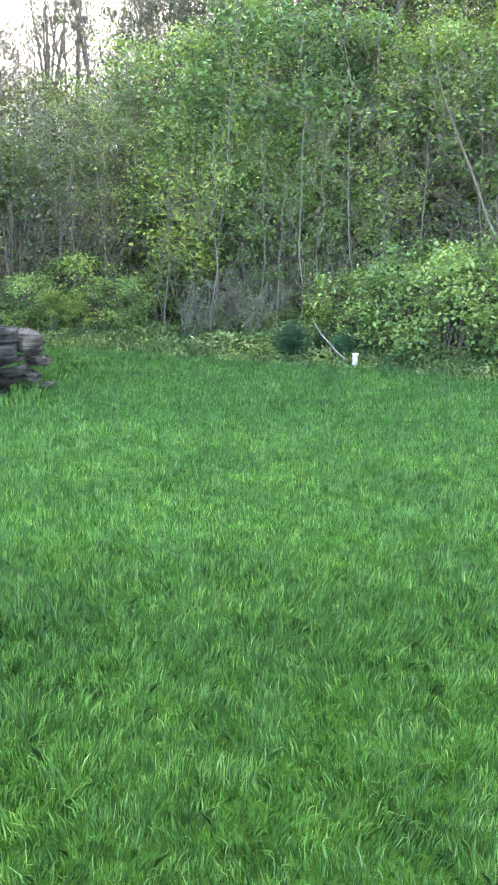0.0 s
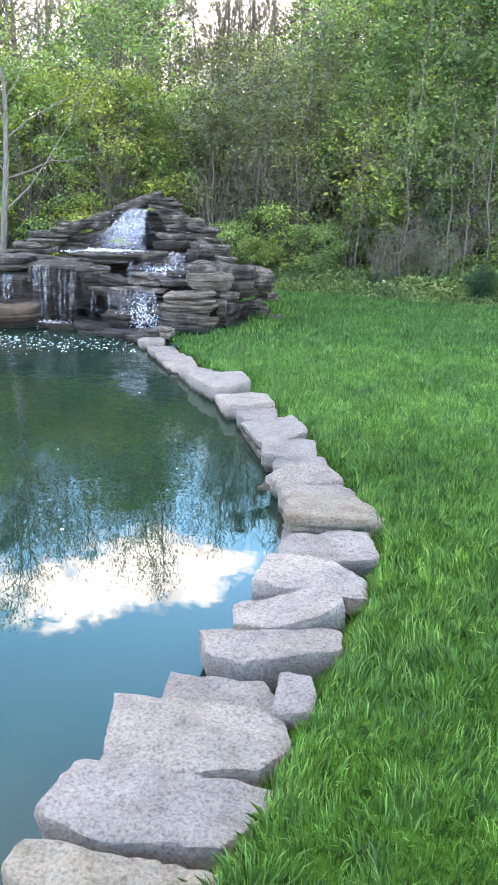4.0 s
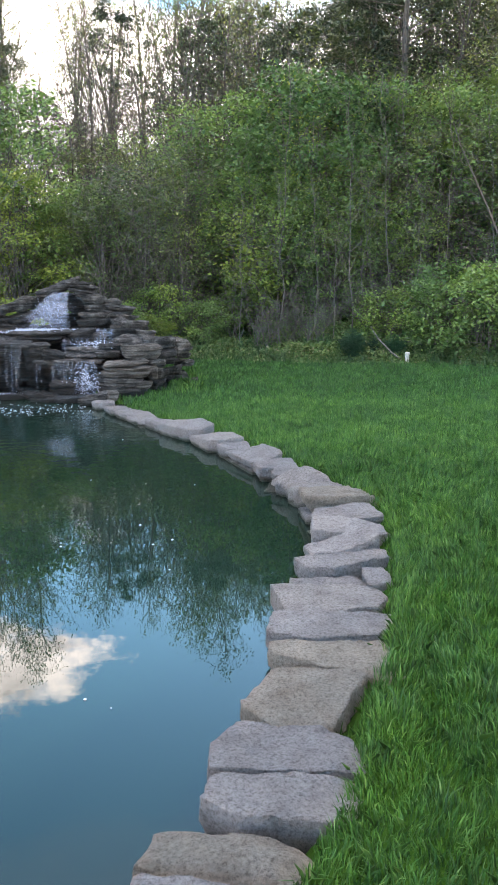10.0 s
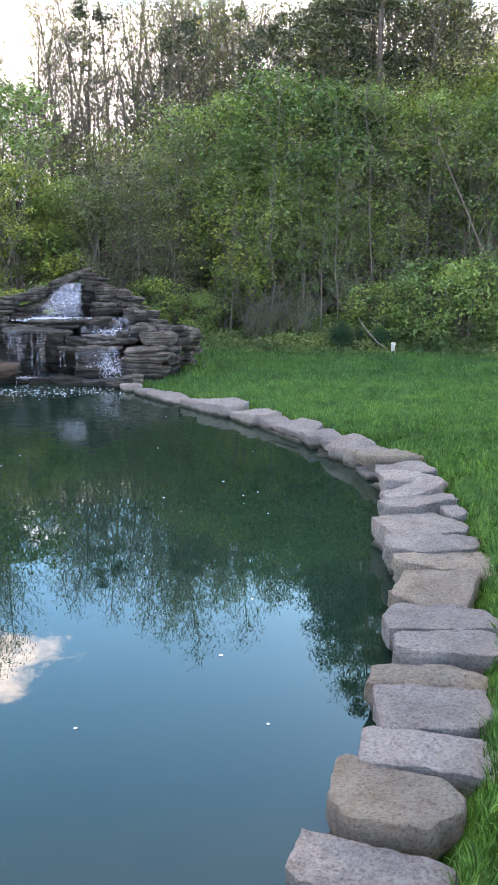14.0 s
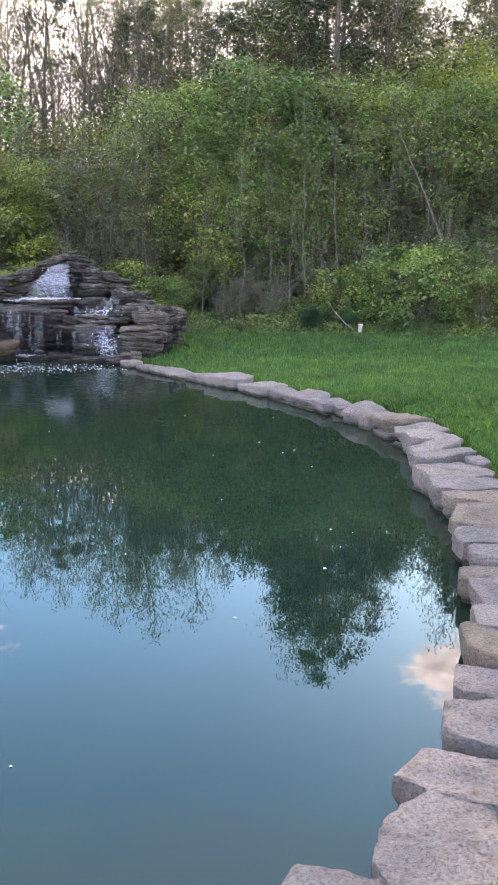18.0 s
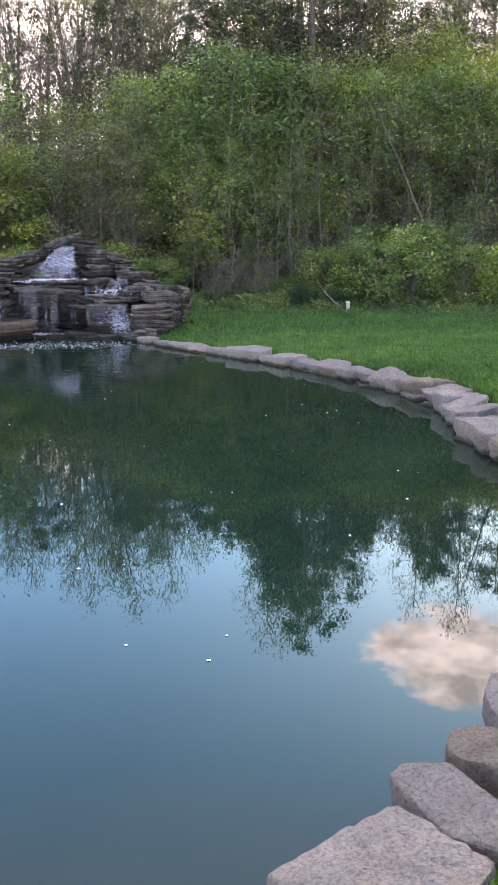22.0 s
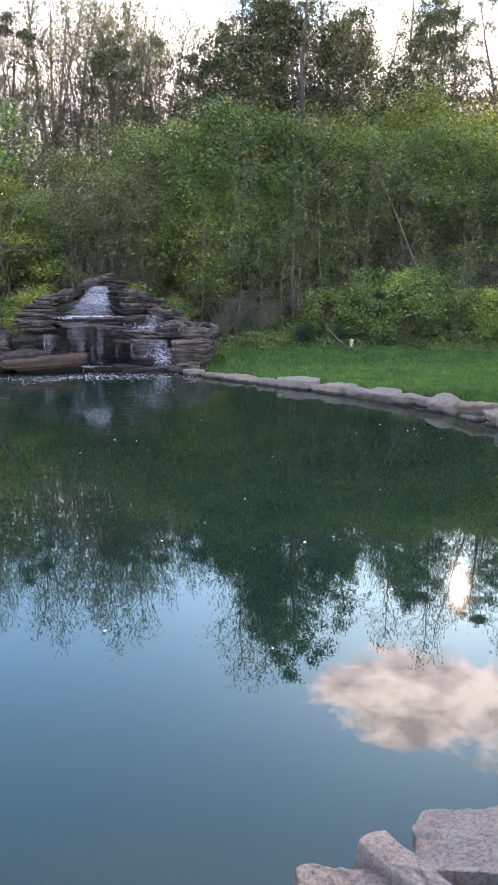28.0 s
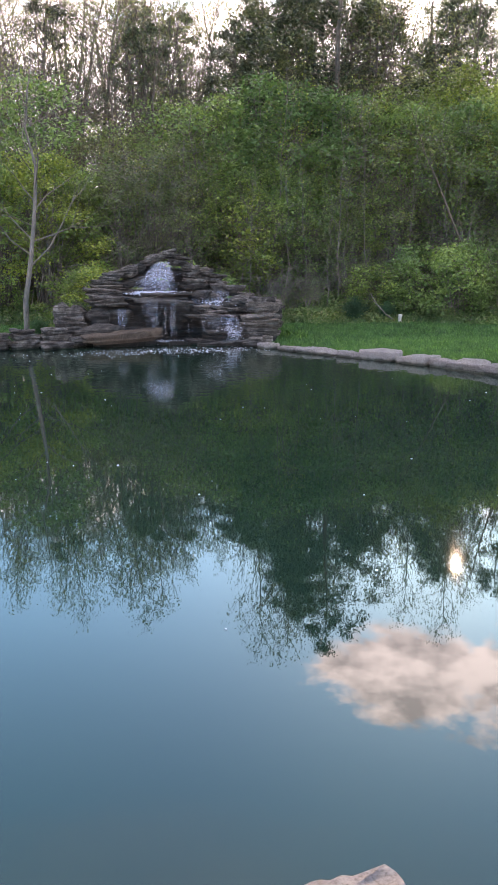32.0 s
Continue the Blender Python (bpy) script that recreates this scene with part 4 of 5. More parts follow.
def curtain(name, n, x0, x1, y0, y1, z0, z1, throw, wide, seed, label, slack=0.0, mat=None, fan=0.0):
    """Falling water: many thin ribbons from a lip, bowing outwards and breaking up."""
    r = np.random.default_rng(seed)
    v, f = [], []
    for q in range(n):
        s = r.uniform(0, 1)
        x, y = x0 + (x1 - x0) * s + r.normal(0, 0.01), y0 + (y1 - y0) * s + r.normal(0, 0.02)
        w = wide * r.uniform(0.3, 1.5)
        start, end = r.uniform(0, 0.6) * (r.uniform() < 0.7), 1 - r.uniform(0, 0.7) * (r.uniform() < 0.65)
        turn = r.normal(0, 0.5)
        drift = r.normal(0, slack)
        base = len(v)
        for k in range(8):
            g = start + (end - start) * k / 7
            px = x + fan * (1 - s) * g + drift * g + r.normal(0, 0.009 + 0.2 * slack * g)
            py = y - throw * g ** 0.5 * r.uniform(0.9, 1.1)
            pz = z0 + (z1 - z0) * g ** 1.3 + 0.012
            ww = w * (1 - 0.3 * g) * r.uniform(0.5, 1.2)
            v.append((px - math.cos(turn) * ww / 2, py - math.sin(turn) * ww / 2, pz))
            v.append((px + math.cos(turn) * ww / 2, py + math.sin(turn) * ww / 2, pz))
        for k in range(7):
            a = base + 2 * k
            f.append((a, a + 1, a + 3, a + 2))
    ob = part(name, mesh_of(name, v, f, mat or FALL, True), fall, label)
    return tagged(ob, kind="stuff")


def drops(name, seed, n, centre, spread, size, mat, label):
    """Beads of foam and spray."""
    r = np.random.default_rng(seed)
    c = np.array(centre) + r.normal(0, 1, (n, 3)) * np.array(spread)
    s = size * r.uniform(0.4, 1.4, n)[:, None]
    oct_v = np.array([(1, 0, 0), (0, 1, 0), (-1, 0, 0), (0, -1, 0), (0, 0, 1), (0, 0, -1)], float)
    v = (c[:, None] + oct_v[None] * s[:, None]).reshape(-1, 3)
    tri = np.array([(0, 1, 4), (1, 2, 4), (2, 3, 4), (3, 0, 4), (1, 0, 5), (2, 1, 5), (3, 2, 5), (0, 3, 5)]).ravel()
    loops = (np.arange(n)[:, None] * 6 + tri).ravel()
    return tagged(part(name, fast_mesh(name, v, loops, 3, mat, True), fall, label), kind="stuff")


curtain("falling_water", 150, -4.62, -4.36, 11.00, 10.96, 1.36, 0.80, 0.26, 0.012, 31, "white frothing upper fall", 0.07, fan=-0.46)
curtain("falling_water", 120, -4.66, -4.36, 10.95, 10.88, 1.20, 0.80, 0.30, 0.012, 32, "white frothing upper fall", 0.08, fan=-0.50)
drops("spray", 33, 420, (-4.66, 10.70, 0.98), (0.17, 0.09, 0.15), 0.006, FOAM, "white spray")
drops("spray", 34, 1300, (-4.80, 10.44, 0.79), (0.32, 0.16, 0.012), 0.011, FOAM, "foam in the upper basin")
curtain("falling_water", 44, -5.34, -4.72, 8.82, 8.84, 0.72, 0.02, 0.07, 0.011, 35, "thin veil of water over the long lip", 0.01, VEIL)
curtain("falling_water", 15, -5.36, -4.74, 8.80, 8.82, 0.72, 0.02, 0.09, 0.007, 45, "white threads in the veil", 0.012)
curtain("falling_water", 18, -5.72, -5.60, 8.93, 8.93, 0.58, 0.20, 0.06, 0.012, 36, "thin water over the shelf", 0.012)
curtain("falling_water", 8, -4.53, -4.45, 8.82, 8.82, 0.42, 0.05, 0.05, 0.010, 37, "single thread of water", 0.005)
curtain("falling_water", 54, -3.93, -3.66, 8.74, 8.70, 0.47, 0.03, 0.16, 0.010, 38, "broken white side cascade", 0.06, fan=-0.06)
curtain("falling_water", 34, -4.30, -3.96, 8.74, 8.72, 0.47, 0.20, 0.06, 0.013, 46, "thin water over the side lip", 0.02, VEIL)
curtain("falling_water", 50, -3.80, -3.50, 9.98, 9.75, 0.84, 0.58, 0.22, 0.012, 39, "broken white side cascade", 0.05)
curtain("falling_water", 44, -4.25, -3.75, 9.66, 9.60, 0.72, 0.52, 0.16, 0.010, 47, "water running down over the middle step", 0.03)
drops("spray", 40, 420, (-3.80, 8.52, 0.16), (0.11, 0.06, 0.10), 0.008, FOAM, "white spray")
drops("spray", 41, 220, (-3.72, 9.60, 0.62), (0.16, 0.10, 0.03), 0.009, FOAM, "white spray")
drops("spray", 42, 500, (-5.05, 8.62, 0.03), (0.30, 0.06, 0.02), 0.009, FOAM, "white foam where the veil lands")

# bubbles drifting on the pond below the fall
r = np.random.default_rng(51)
bx = np.concatenate([r.normal(-5.2, 0.6, 260), r.normal(-4.3, 0.45, 130), r.normal(-5.9, 0.8, 160), r.uniform(-9, -2.2, 70)])
by = np.concatenate([r.normal(7.55, 0.24, 260), r.normal(7.55, 0.22, 130), r.normal(7.4, 0.3, 160), r.uniform(-3, 6, 70)])
ok = inside_distance(bx, by, POND) > 0.25
bx, by = bx[ok], by[ok]
bs = r.uniform(0.003, 0.011, len(bx))
ring = np.array([(math.cos(a), math.sin(a), 0) for a in np.linspace(0, 2 * math.pi, 7)[:-1]] + [(0, 0, 0.6)])
v = (np.stack([bx, by, bx * 0 + 0.002], 1)[:, None] + ring[None] * bs[:, None, None]).reshape(-1, 3)
tri = np.array([(k, (k + 1) % 6, 6) for k in range(6)]).ravel()
me = fast_mesh("bubbles", v, (np.arange(len(bx))[:, None] * 7 + tri).ravel(), 3, FOAM, True)
tagged(new("bubbles", me), "white foam bubbles floating on the pond", "bubbles", kind="stuff")


# ---- trees and shrubs ----
def bare_tree(seed, height, radius, spread=0.42, levels=3, first=0.25, count=14, sides=5, lean=0.05, droop=0.0, limb_share=0.30, twig=0.004, rise=(0.3, 0.9), wander=0.045):
    """Trunk and limbs as tubes, and the ends of the twigs for leaves."""
    r = np.random.default_rng(seed)
    tubes, twigs, trunk = Tubes(3), [], Tubes(7)
    pts, rad = [], []
    x = y = 0.0
    sway = r.normal(0, lean, 2)
    k = 9
    for i in range(k):
        s = i / (k - 1)
        pts.append((x, y, s * height))
        rad.append(max(radius * (1 - s) ** 0.8, 0.006))
        x += sway[0] * height / k + r.normal(0, wander) * height / 8
        y += sway[1] * height / k + r.normal(0, wander) * height / 8
    trunk.add(pts, rad)

    def limb(start, direction, length, thick, level):
        p, d = Vector(start), Vector(direction).normalized()
        path, seg = [p.copy()], 3 if level > 2 else 4
        for q in range(seg):
            d = (d + Vector(r.normal(0, 0.16, 3)) + Vector((0, 0, 0.10 - droop))).normalized()
            p = p + d * length / seg
            path.append(p.copy())
        tubes.add(path, [thick * (1 - 0.85 * q / seg) for q in range(seg + 1)])
        if level >= levels:
            twigs.extend(path[1:])
            return
        for q in range(int(r.integers(2, 5))):
            at = path[int(r.integers(2, seg + 1))]
            dd = (d + Vector(r.normal(0, 0.6, 3))).normalized()
            limb(at, dd, length * r.uniform(0.4, 0.65), max(thick * 0.45, twig), level + 1)
        if level + 1 >= levels:
            twigs.extend(path[3:])

    for q in range(count):
        s = first + (1 - first) * (q + r.uniform(0, 1)) / count
        i = min(int(s * (k - 1)), k - 2)
        fr = s * (k - 1) - i
        p = Vector(pts[i]).lerp(Vector(pts[i + 1]), fr)
        a = q * 2.4 + r.normal(0, 0.4)
        length = height * spread * (1.05 - s) * r.uniform(0.7, 1.2) + 0.25
        limb(p, (math.cos(a), math.sin(a), r.uniform(*rise) - droop), length, max(radius * (1.05 - s) * limb_share, twig * 1.5), 2)
    return trunk, tubes, twigs


def tree(name, seed, height, radius, label, bark, leaf=None, leaf_size=0.06, leaves=1500, scatter=0.22, shape=1.6, **kw):
    """A tree thing at the origin: trunk, branches, crown."""
    trunk, tubes, twigs = bare_tree(seed, height, radius, **kw)
    ob = thing(name, label, "tree")
    part("trunk", trunk.mesh("trunk", bark), ob)
    tagged(part("branchwork", tubes.mesh("branchwork", bark), ob), kind="stuff")
    if leaf:
        r = np.random.default_rng(seed + 1)
        tw = np.array([tuple(p) for p in twigs])
        c = tw[r.integers(0, len(tw), leaves)] + r.normal(0, scatter, (leaves, 3)) * np.array([1, 1, 0.7])
        v, l = leaf_cards(r, c, leaf_size, 0.5, shape)
        tagged(part("crown", fast_mesh("crown", v, l, 4, leaf), ob), kind="stuff")
    return ob


def shrub(name, seed, height, width, label, leaf, leaf_size=0.055, leaves=2600, stems=16, bark=None, category="shrub"):
    """Many thin stems from one foot, with leaves in clumps along them."""
    r = np.random.default_rng(seed)
    tubes, ends = Tubes(3), []
    for q in range(stems):
        a, out_by = r.uniform(0, 2 * math.pi), r.uniform(0.1, 1.0)
        top = height * r.uniform(0.55, 1.0) * (1.1 - 0.45 * out_by)
        p = Vector((r.normal(0, 0.08) * width, r.normal(0, 0.08) * width, -0.05))
        path = [p]
        for s in range(1, 6):
            f = s / 5
            path.append(Vector((p.x + math.cos(a) * out_by * width / 2 * f ** 1.3 + r.normal(0, 0.03) * height, p.y + math.sin(a) * out_by * width / 2 * f ** 1.3 + r.normal(0, 0.03) * height, top * f)))
        tubes.add(path, [0.016 * height / 2 * (1 - 0.8 * s / 5) + 0.002 for s in range(6)])
        for s in range(2, 6):
            for _ in range(4):
                d = Vector(r.normal(0, 1, 3)).normalized() * r.uniform(0.12, 0.32) * height * 0.6
                d.z = abs(d.z) * 0.6
                e = path[s] + d
                tubes.add([path[s], e], [0.006, 0.002])
                ends.append(path[s] + d * r.uniform(0.3, 1.1))
    ob = thing(name, label, category)
    tagged(part("branchwork", tubes.mesh("branchwork", bark or TWIG), ob), kind="stuff")
    if leaf and leaves:
        tw = np.array([tuple(p) for p in ends])
        weight = r.uniform(0, 1, len(tw)) ** 2 + 0.04
        c = tw[r.choice(len(tw), leaves, p=weight / weight.sum())] + r.normal(0, 0.066 * height ** 0.7, (leaves, 3)) * np.array([1.15, 1.15, 0.75])
        c[:, 2] = np.maximum(c[:, 2], 0.02)
        v, l = leaf_cards(r, c, leaf_size)
        tagged(part("foliage", fast_mesh("foliage", v, l, 4, leaf), ob), kind="stuff")
    return ob


def leafy(name, seed, height, width, label, leaf, leaf_size, leaves, puffs, low=0.1, twigs=2):
    """A shrub or young tree in leaf: thin stems that fork into tufts, each tuft a loose cushion of leaves."""
    r = np.random.default_rng(seed)
    tubes, cen, rad = Tubes(3), [], []
    for q in range(puffs):
        h = low + (0.95 - low) * ((q + r.uniform(0, 1)) / puffs) ** 0.8
        girth = width / 2 * math.sin(math.pi * min(0.98, 0.16 + 0.80 * h)) ** 0.6
        a = q * 2.4 + r.normal(0, 0.5)
        out_by = girth * r.uniform(0.25, 1.0) ** 0.6
        c = Vector((math.cos(a) * out_by, math.sin(a) * out_by, h * height))
        foot = Vector((r.normal(0, 0.06) * width, r.normal(0, 0.06) * width, -0.05))
        mid = foot.lerp(c, 0.5) + Vector((-c.x * 0.22, -c.y * 0.22, 0.08 * height)) + Vector(r.normal(0, 0.03, 3)) * height
        t0 = 0.0055 * height * (1.2 - 0.6 * h)
        tubes.add([foot, foot.lerp(mid, 0.6), mid, mid.lerp(c, 0.5) + Vector(r.normal(0, 0.03, 3)), c], [t0, t0 * 0.9, t0 * 0.7, t0 * 0.5, 0.003])
        for _ in range(twigs):
            d = Vector(r.normal(0, 1, 3)).normalized() * r.uniform(0.2, 0.42) * width * 0.45
            d.z = abs(d.z) * 0.8
            tubes.add([c, c + d * 0.5 + Vector(r.normal(0, 0.02, 3)), c + d], [0.005, 0.004, 0.002])
        cen.append(tuple(c))
        rad.append(width * r.uniform(0.07, 0.155))
    cen, rad = np.array(cen), np.array(rad)
    weight = rad ** 2 * r.uniform(0.45, 1.3, puffs)
    i = r.choice(puffs, leaves, p=weight / weight.sum())
    d = r.normal(0, 1, (leaves, 3))
    d /= np.linalg.norm(d, axis=1)[:, None]
    d *= (np.abs(r.normal(0.74, 0.26, leaves)) * rad[i])[:, None]
    c = cen[i] + d * np.array([1.25, 1.25, 0.55])
    c[:, 2] = np.maximum(c[:, 2], 0.03)
    ob = thing(name, label, "shrub" if name != "young_tree" else "tree")
    tagged(part("branchwork", tubes.mesh("branchwork", TWIG), ob), kind="stuff")
    v, l = leaf_cards(r, c, leaf_size)
    tagged(part("foliage", fast_mesh("foliage", v, l, 4, leaf), ob), kind="stuff")
    return ob


def place(ob, x, y, turn=0.0, size=1.0, sink=0.03, tall=1.0):
    z = float(ground_z(x, y)) - sink
    return pose(x, y, z, 0, 0, turn) @ Matrix.Diagonal((size, size, size * tall, 1))


wood_rng = np.random.default_rng(21)


def spread(ob, spots, s0=0.85, s1=1.15, tall=1.0):
    """The thing at the first spot and copies of it at the others, turned and sized a little differently. A spot may give its own size."""
    for q, spot in enumerate(spots):
        size = spot[2] if len(spot) > 2 else 1.0
        m2 = place(ob, spot[0], spot[1], wood_rng.uniform(0, 360), size * wood_rng.uniform(s0, s1), tall=tall * wood_rng.uniform(0.9, 1.1))
        if q == 0:
            ob.matrix_basis = m2
        else:
            copy_thing(ob, m2)


def belt(n, x0, x1, d0, d1, gap=0.0):
    """Spots along the wood's edge, d0 to d1 metres in from the lawn, evenly spaced but for some play."""
    out = []
    for q in range(n):
        x = x0 + (x1 - x0) * (q + wood_rng.uniform(0.1, 0.9)) / n
        out.append((x, float(edge_y(x)) + wood_rng.uniform(d0, d1)))
    return out


# small bare tree left of the waterfall
small = tree("young_tree", 301, 5.2, 0.062, "slender bare young tree with grey bark beside the waterfall", TWIG, LEAF_YELLOW, 0.04, 420, 0.12, spread=0.50, levels=4, first=0.24, count=20, limb_share=0.42, twig=0.004, rise=(0.4, 1.1), wander=0.10)
small.matrix_basis = place(small, -7.08, 12.2, 40)

# low growth along the edge of the lawn
low_green = leafy("shrub", 101, 1.25, 1.9, "low leafy bright green shrub at the lawn's edge", LEAF, 0.066, 3600, 34, 0.10)
spread(low_green, [(2.4, 13.5), (3.2, 12.9, 1.1), (4.2, 12.3), (2.9, 14.0, 1.25), (4.0, 13.3, 1.3), (5.2, 11.9, 1.1), (6.2, 11.2, 1.2), (1.7, 14.3, 0.95), (-4.0, 15.2, 0.7), (-8.6, 15.2, 1.1), (-10.2, 15.3, 1.1), (-5.4, 14.9, 0.9), (7.4, 10.4, 1.2), (-2.2, 15.3, 0.8), (-3.0, 15.9, 0.8)])
gold = leafy("shrub", 111, 1.3, 1.5, "yellow-green leafy shrub behind the waterfall", LEAF_YELLOW, 0.055, 2600, 20, 0.12)
spread(gold, [(-5.6, 12.35), (-6.2, 12.7, 1.05), (-4.9, 12.6, 0.8), (-3.4, 14.8, 0.6), (-2.9, 15.0, 0.5)])
frond = shrub("sapling", 112, 2.3, 1.1, "bright yellow-green sapling with feathery upright shoots", LEAF_YELLOW, 0.085, 1500, 9)
spread(frond, [(-1.05, 15.7, 1.12), (-1.5, 15.5, 0.8)])
bramble = shrub("bramble", 113, 1.7, 2.2, "bare brown bramble thicket of thin canes", LEAF, 0.045, 1000, 24)
spread(bramble, [(-0.9, 14.9, 0.7), (-0.4, 14.8, 0.8), (0.1, 14.7, 0.9), (-0.1, 15.3), (0.6, 15.4), (2.0, 15.2, 1.2), (3.2, 15.0, 1.3), (4.4, 14.4, 1.3), (5.6, 13.6, 1.3), (6.8, 12.9, 1.3), (1.2, 15.6, 1.2), (-4.2, 16.6, 1.1), (1.4, 15.0, 1.5), (2.6, 14.9, 1.6), (3.8, 14.6, 1.6), (5.0, 14.0, 1.5), (-1.8, 15.8, 1.1), (-2.8, 15.9, 1.1)], 0.7, 1.2)
broom = shrub("broom", 114, 0.9, 0.8, "dark blue-green broom tuft of fine upright stems", BROOM, 0.06, 260, 150, BROOM)
spread(broom, [(0.72, 13.35, 0.66), (1.52, 13.2, 0.62), (1.2, 13.7, 0.5), (-6.9, 11.3, 0.6)])
# the leafy wall of tall shrubs and young trees
wall_a = leafy("tall_shrub", 121, 3.6, 2.8, "tall dense shrub in fresh green leaf", LEAF, 0.074, 8200, 60, 0.08)
wall_b = leafy("tall_shrub", 122, 3.6, 2.7, "tall thin shrub with grey twigs and dull green leaves", LEAF_DARK, 0.066, 4600, 50, 0.06, 7)
wall_c = leafy("young_tree", 123, 4.2, 3.0, "young tree in bright yellow-green spring leaf", LEAF_YELLOW, 0.076, 7000, 54, 0.12)
spread(wall_a, [(-0.7, 17.6, 1.40), (0.3, 18.0, 1.42), (-1.6, 18.4, 1.3), (1.0, 17.4, 1.1), (-0.2, 16.6, 0.85), (-0.9, 16.8, 0.9), (0.7, 16.4, 0.7), (2.4, 17.2, 1.2), (3.8, 16.4, 1.1), (5.2, 15.6, 1.15), (6.8, 14.6, 1.1), (8.4, 13.2, 1.1),
                (-8.0, 15.7, 0.95), (-6.6, 17.4, 1.1), (-9.8, 16.5, 1.1), (-11.6, 16.6, 1.1), (-5.0, 17.4, 0.85), (10.2, 11.8, 1.2), (1.6, 16.0, 0.62)])
spread(wall_b, [(-4.4, 16.4, 0.95), (-3.6, 17.0, 1.0), (-2.8, 16.8, 1.0), (-2.4, 17.8, 1.15), (-3.4, 18.4, 1.05), (-4.4, 18.2, 1.0), (-5.6, 18.6, 0.95), (1.7, 16.8, 1.1), (3.1, 16.0, 1.1), (4.5, 15.2, 1.1), (6.0, 14.4, 1.1), (7.6, 13.4, 1.1), (1.8, 18.6, 1.35), (3.2, 18.0, 1.4), (-10.8, 17.6, 1.1), (-13.0, 17.4, 1.2), (9.4, 12.2, 1.1)])
spread(wall_c, [(-7.4, 16.0, 1.0), (-6.3, 15.8, 1.0), (-8.4, 17.0, 1.05), (-5.5, 16.6, 0.85), (4.2, 17.6, 1.3), (5.6, 16.8, 1.35), (7.2, 15.8, 1.35), (9.0, 14.6, 1.35), (6.3, 18.4, 1.45), (2.7, 18.9, 1.35), (-2.2, 19.4, 1.1), (8.2, 17.4, 1.45), (9.8, 16.8, 1.45), (8.8, 18.8, 1.55)])
back_a = leafy("tall_shrub", 124, 4.6, 3.8, "dull green tall shrub deep in the wood", LEAF_DARK, 0.066, 5600, 46, 0.1)
back_b = leafy("tall_shrub", 125, 4.6, 3.8, "olive green tall shrub deep in the wood", LEAF, 0.066, 5600, 46, 0.1)
deep = [p for p in belt(14, -18, 16, 5.5, 8.0) + belt(12, -22, 18, 9, 13) if not -9.5 < p[0] < -2.4]
spread(back_a, deep[::2] + [(-8.0, 18.8, 0.8), (-4.6, 19.4, 0.7), (-6.8, 27.0, 0.7), (-9.6, 26.0, 0.7)], 1.0, 1.3)
spread(back_b, deep[1::2] + [(-6.4, 19.8, 0.8), (-9.2, 20.5, 0.9), (-3.8, 20.6, 0.85), (-5.0, 27.0, 0.7), (-3.6, 25.0, 0.8), (-2.6, 23.6, 0.8), (-1.6, 25.4, 0.8)], 0.9, 1.1)
# thin grey saplings among the leaves
pole_a = tree("sapling", 131, 4.6, 0.017, "thin grey sapling with sparse buds", TWIG, LEAF_YELLOW, 0.045, 700, 0.16, spread=0.30, first=0.18, count=20, lean=0.09, wander=0.08)
pole_b = tree("sapling", 132, 3.6, 0.014, "thin bare grey sapling", TWIG, LEAF, 0.045, 700, 0.16, spread=0.36, first=0.10, count=22, lean=0.16, wander=0.12)
spread(pole_a, [(0.95, 14.9), (3.0, 15.0, 1.0), (-1.9, 17.2, 1.1), (5.4, 13.8, 1.0), (-0.6, 15.9, 1.0), (-2.6, 16.0, 0.9), (1.9, 15.1, 1.05), (2.5, 15.6, 0.95), (4.0, 14.4, 1.0), (-3.6, 16.0, 0.85), (0.3, 15.4, 1.1)])
spread(pole_b, belt(13, -11, 9, 1.6, 4.0) + belt(12, -4, 8, 1.2, 2.6), 0.7, 1.2)
# a grey tree leaning out of the wood over the low shrubs
leaner = tree("leaning_tree", 133, 5.4, 0.04, "grey tree leaning far out over the low shrubs", BARK, LEAF, 0.05, 900, 0.2, spread=0.42, first=0.22, count=18, lean=0.05, wander=0.07, limb_share=0.5, twig=0.006)
leaner.matrix_basis = pose(4.7, 13.9, float(ground_z(4.7, 13.9)) - 0.05, -6, -22, 0)
# the tall wood behind
wood_a = tree("woodland_tree", 201, 10.0, 0.12, "tall thin woodland tree in sparse yellow-green leaf", BARK, LEAF_YELLOW, 0.055, 6500, 0.16, first=0.12, count=38, lean=0.06, wander=0.06)
wood_b = tree("woodland_tree", 202, 9.6, 0.085, "tall bare-limbed woodland tree with dark bark", BARK, LEAF_DARK, 0.055, 3000, 0.15, first=0.12, count=40, lean=0.09, twig=0.010, wander=0.07)
wood_c = tree("woodland_tree", 204, 8.8, 0.095, "bare spring tree with dark forking limbs", BARK, LEAF_DARK, 0.05, 1200, 0.14, first=0.14, count=34, spread=0.36, lean=0.09, limb_share=0.42, levels=4, twig=0.009, wander=0.07)
wood_d = tree("woodland_tree", 205, 7.5, 0.07, "twiggy understorey tree deep in the wood", BARK, LEAF_DARK, 0.065, 2600, 0.18, first=0.06, count=54, spread=0.40, lean=0.08, limb_share=0.4, twig=0.010, wander=0.06)
cedar = tree("cedar", 203, 10.4, 0.15, "dark evergreen cedar with ragged drooping sprays", BARK, NEEDLE, 0.11, 21000, 0.13, 2.4, droop=0.20, count=46, first=0.06, spread=0.36, levels=4, wander=0.03)


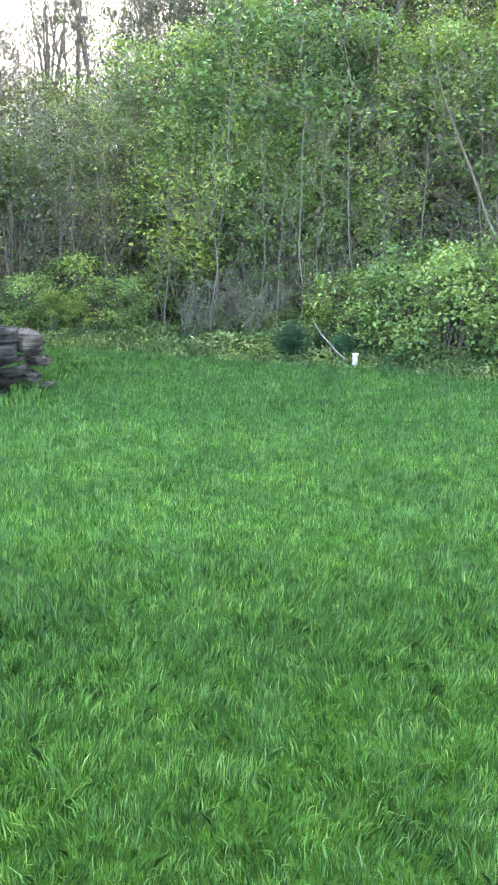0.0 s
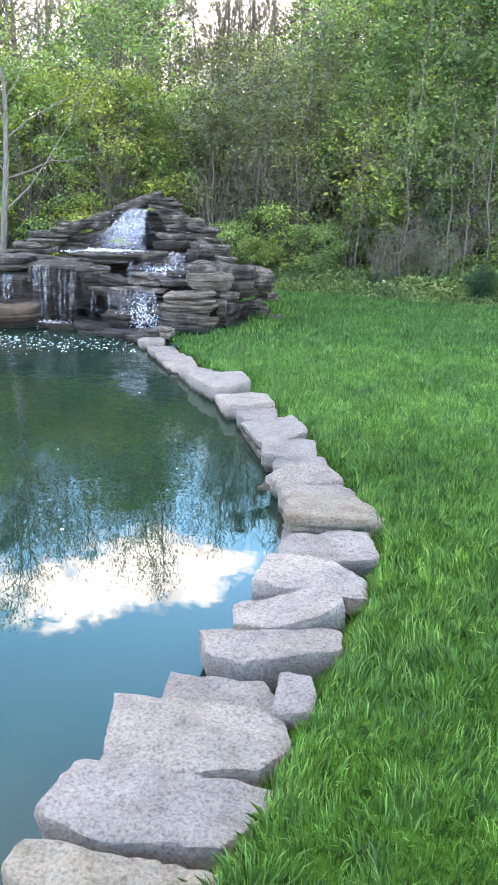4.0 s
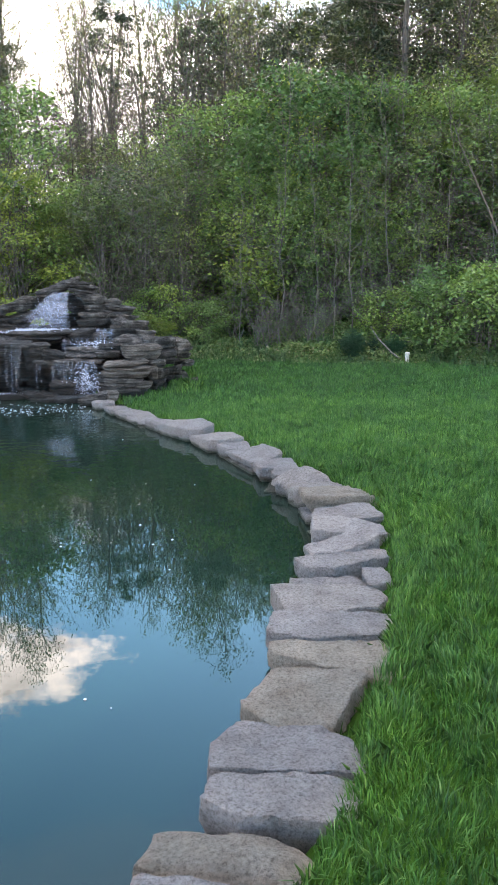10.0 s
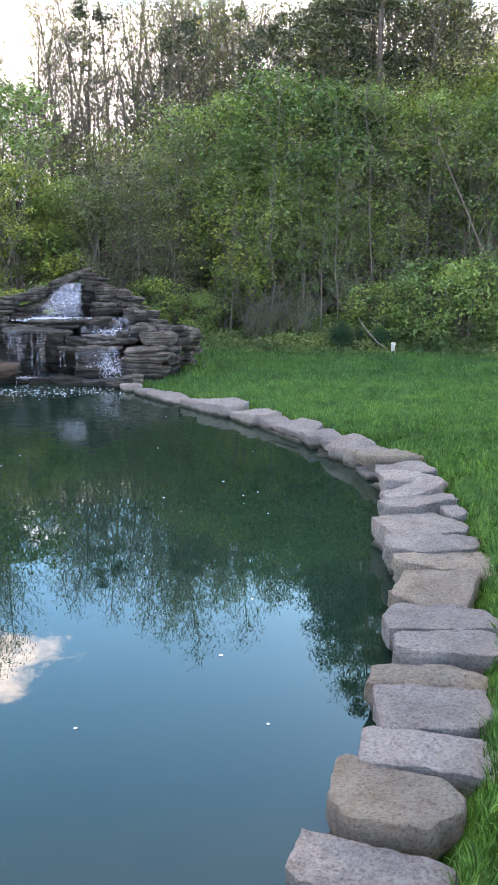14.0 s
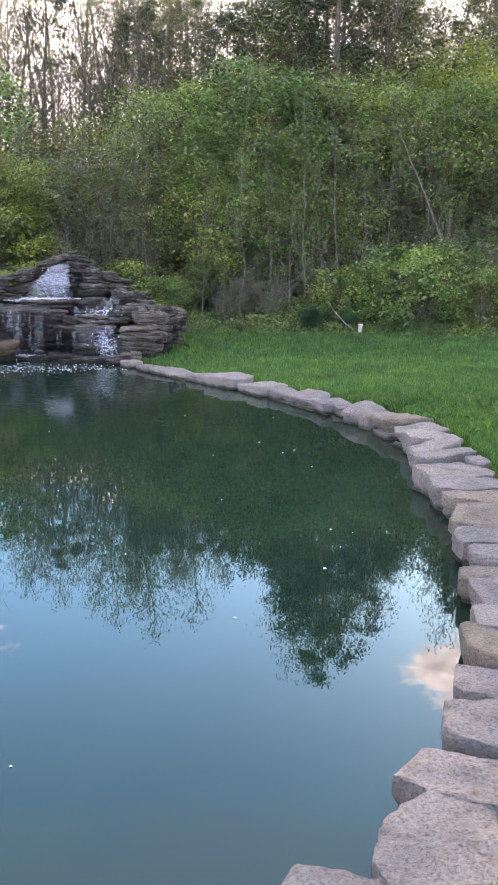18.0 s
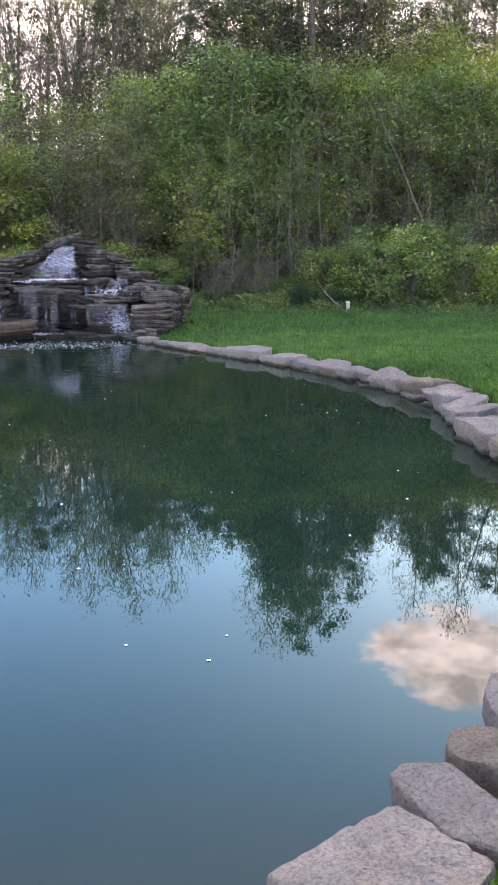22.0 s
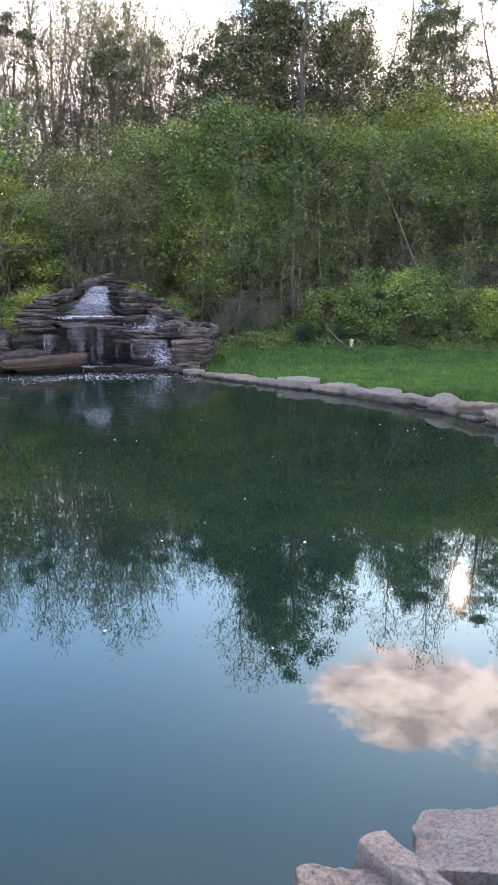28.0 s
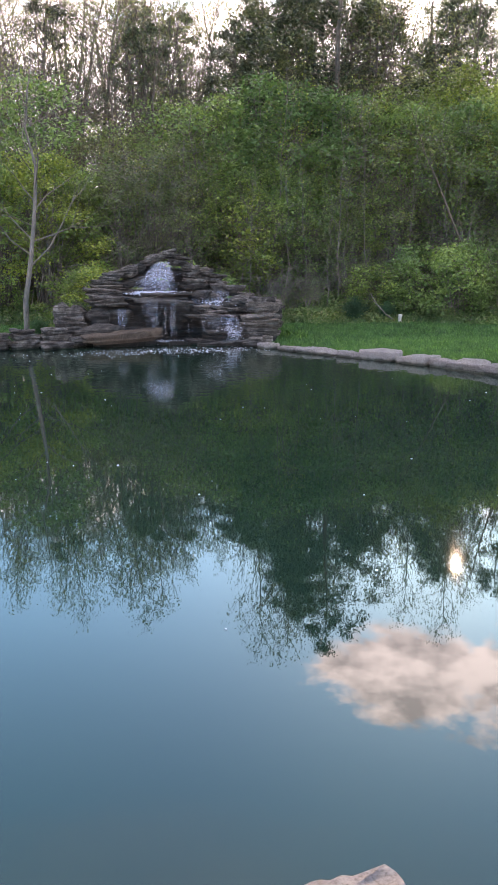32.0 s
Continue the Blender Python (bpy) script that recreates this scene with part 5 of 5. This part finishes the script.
def skyline(x, y):
    """How high the wood's top stands over the pond at a place."""
    dx, dy = x + 5.0, y + 5.0
    rise = np.interp(math.degrees(math.atan2(dx, dy)), [-60, -30, -22, -14, -9, -4, 0, 4, 8, 12, 15, 17.8, 21, 23, 27, 30, 36, 60], [25, 26, 28, 26.5, 26, 23.5, 24.5, 23.5, 22.5, 20.5, 23, 27, 23.5, 21.5, 23, 25, 25, 24])
    return math.hypot(dx, dy) * math.tan(math.radians(float(rise))) - 1.5


def clear_of_sun(p):
    """Not in the gap through which the low sun shines across the pond."""
    d = Vector((p[0] + 7.2, p[1] + 5.9))
    return abs(d.x * math.cos(SUN_AZ) - d.y * math.sin(SUN_AZ)) > 0.7


def fitted(spots, height, lo=0.72, hi=1.0):
    """Spots with the size at which a tree of that height reaches the skyline, or falls a little short of it."""
    out = []
    for x, y in spots:
        if clear_of_sun((x, y)):
            share = wood_rng.uniform(lo, hi) * (1.16 if x > -4 else 1.0)
            out.append((x, y, (skyline(x, y) - float(ground_z(x, y))) / height * share))
    return out


spread(wood_a, fitted(belt(4, -26, -12, 6, 12) + belt(9, 1, 20, 6, 12) + belt(4, -34, -16, 14, 26) + belt(8, 2, 32, 14, 26), 10.0, 0.52, 0.70), 1.0, 1.0)
spread(wood_b, fitted(belt(5, -26, -12, 7, 13) + belt(5, -10, 0, 9, 14) + belt(12, 0, 22, 7, 13) + belt(16, -34, 32, 14, 26) + belt(12, -40, 40, 26, 38), 9.6, 0.57, 0.74), 1.0, 1.0)
spread(wood_d, fitted(belt(22, -34, 8, 20, 36) + belt(8, -14, 0, 11, 18) + belt(24, -4, 30, 16, 34) + belt(10, -3, 8, 9, 15), 7.5, 0.41, 0.52), 1.0, 1.0)
spread(wood_c, fitted(belt(11, -15, -1, 5, 10) + belt(10, -17, 1, 10, 18) + belt(8, 5, 13, 8, 14) + belt(9, -24, 2, 18, 30), 8.8, 0.58, 0.77) + fitted([(-7.6, 20.2), (-6.3, 21.8), (-5.5, 19.8), (-8.4, 22.6), (-4.7, 22.4), (-6.9, 24.5), (-3.6, 21.0), (-5.4, 25.0)], 8.8, 0.70, 0.80), 1.0, 1.0)
spread(cedar, fitted([(3.1, 20.6)], 10.4, 0.90, 0.90) + fitted([(1.4, 20.4), (5.0, 21.4), (0.2, 22.0), (2.9, 22.4), (3.6, 24.2), (6.6, 20.2), (2.4, 23.0), (8.2, 21.0), (10.0, 20.6), (11.6, 19.4), (9.4, 23.6), (6.2, 24.0), (4.4, 25.6), (1.0, 25.0), (-2.0, 24.5), (12.8, 17.8), (14.5, 16.5),
               (-12.5, 22.5), (-15.5, 20.5), (-5.4, 27.5), (2.8, 28.0), (7.4, 27.5), (10.8, 26.0), (12.6, 23.4), (0.0, 28.0), (-9.2, 28.0), (14.0, 21.0), (-1.0, 31.0), (3.8, 32.0), (6.8, 32.0), (9.6, 31.0), (12.4, 29.0), (15.4, 26.0)], 10.4, 0.62, 0.78), 1.0, 1.0)

# white standpipe at the lawn's edge with a fallen stick beside it
pipe = thing("standpipe", "short white plastic pipe standing at the lawn's edge", "pipe", pose(1.65, 12.72, -0.09) @ Matrix.Diagonal((0.8, 0.8, 1, 1)))
tube = Tubes(16)
tube.add([(0, 0, -0.05), (0, 0, 0.05), (0, 0, 0.19), (0.004, 0, 0.215)], [0.052, 0.052, 0.052, 0.051])
part("tube", tube.mesh("tube", PLASTIC), pipe)
lid = Tubes(16)
lid.add([(0.004, 0, 0.19), (0.004, 0, 0.195), (0.004, 0, 0.225), (0.004, 0, 0.235), (0.004, 0, 0.236)], [0.053, 0.060, 0.060, 0.054, 0.001])
part("lid", lid.mesh("lid", PLASTIC), pipe)
stick = Tubes(6)
stick.add([(1.62, 12.85, -0.05), (1.4, 12.95, 0.12), (1.15, 13.0, 0.38), (1.0, 13.05, 0.62)], [0.016, 0.016, 0.013, 0.008])
tagged(new("fallen_stick", stick.mesh("fallen_stick", PALE_BARK)), "pale dead stick leaning out of the undergrowth", "stick")
branch = Tubes(6)
branch.add([(3.1, 12.15, 0.02), (3.35, 12.05, 0.05), (3.7, 11.95, 0.03), (3.95, 11.9, -0.02)], [0.012, 0.016, 0.016, 0.01])
tagged(new("fallen_branch", branch.mesh("fallen_branch", PALE_BARK)), "pale dead branch lying at the lawn's edge", "stick")
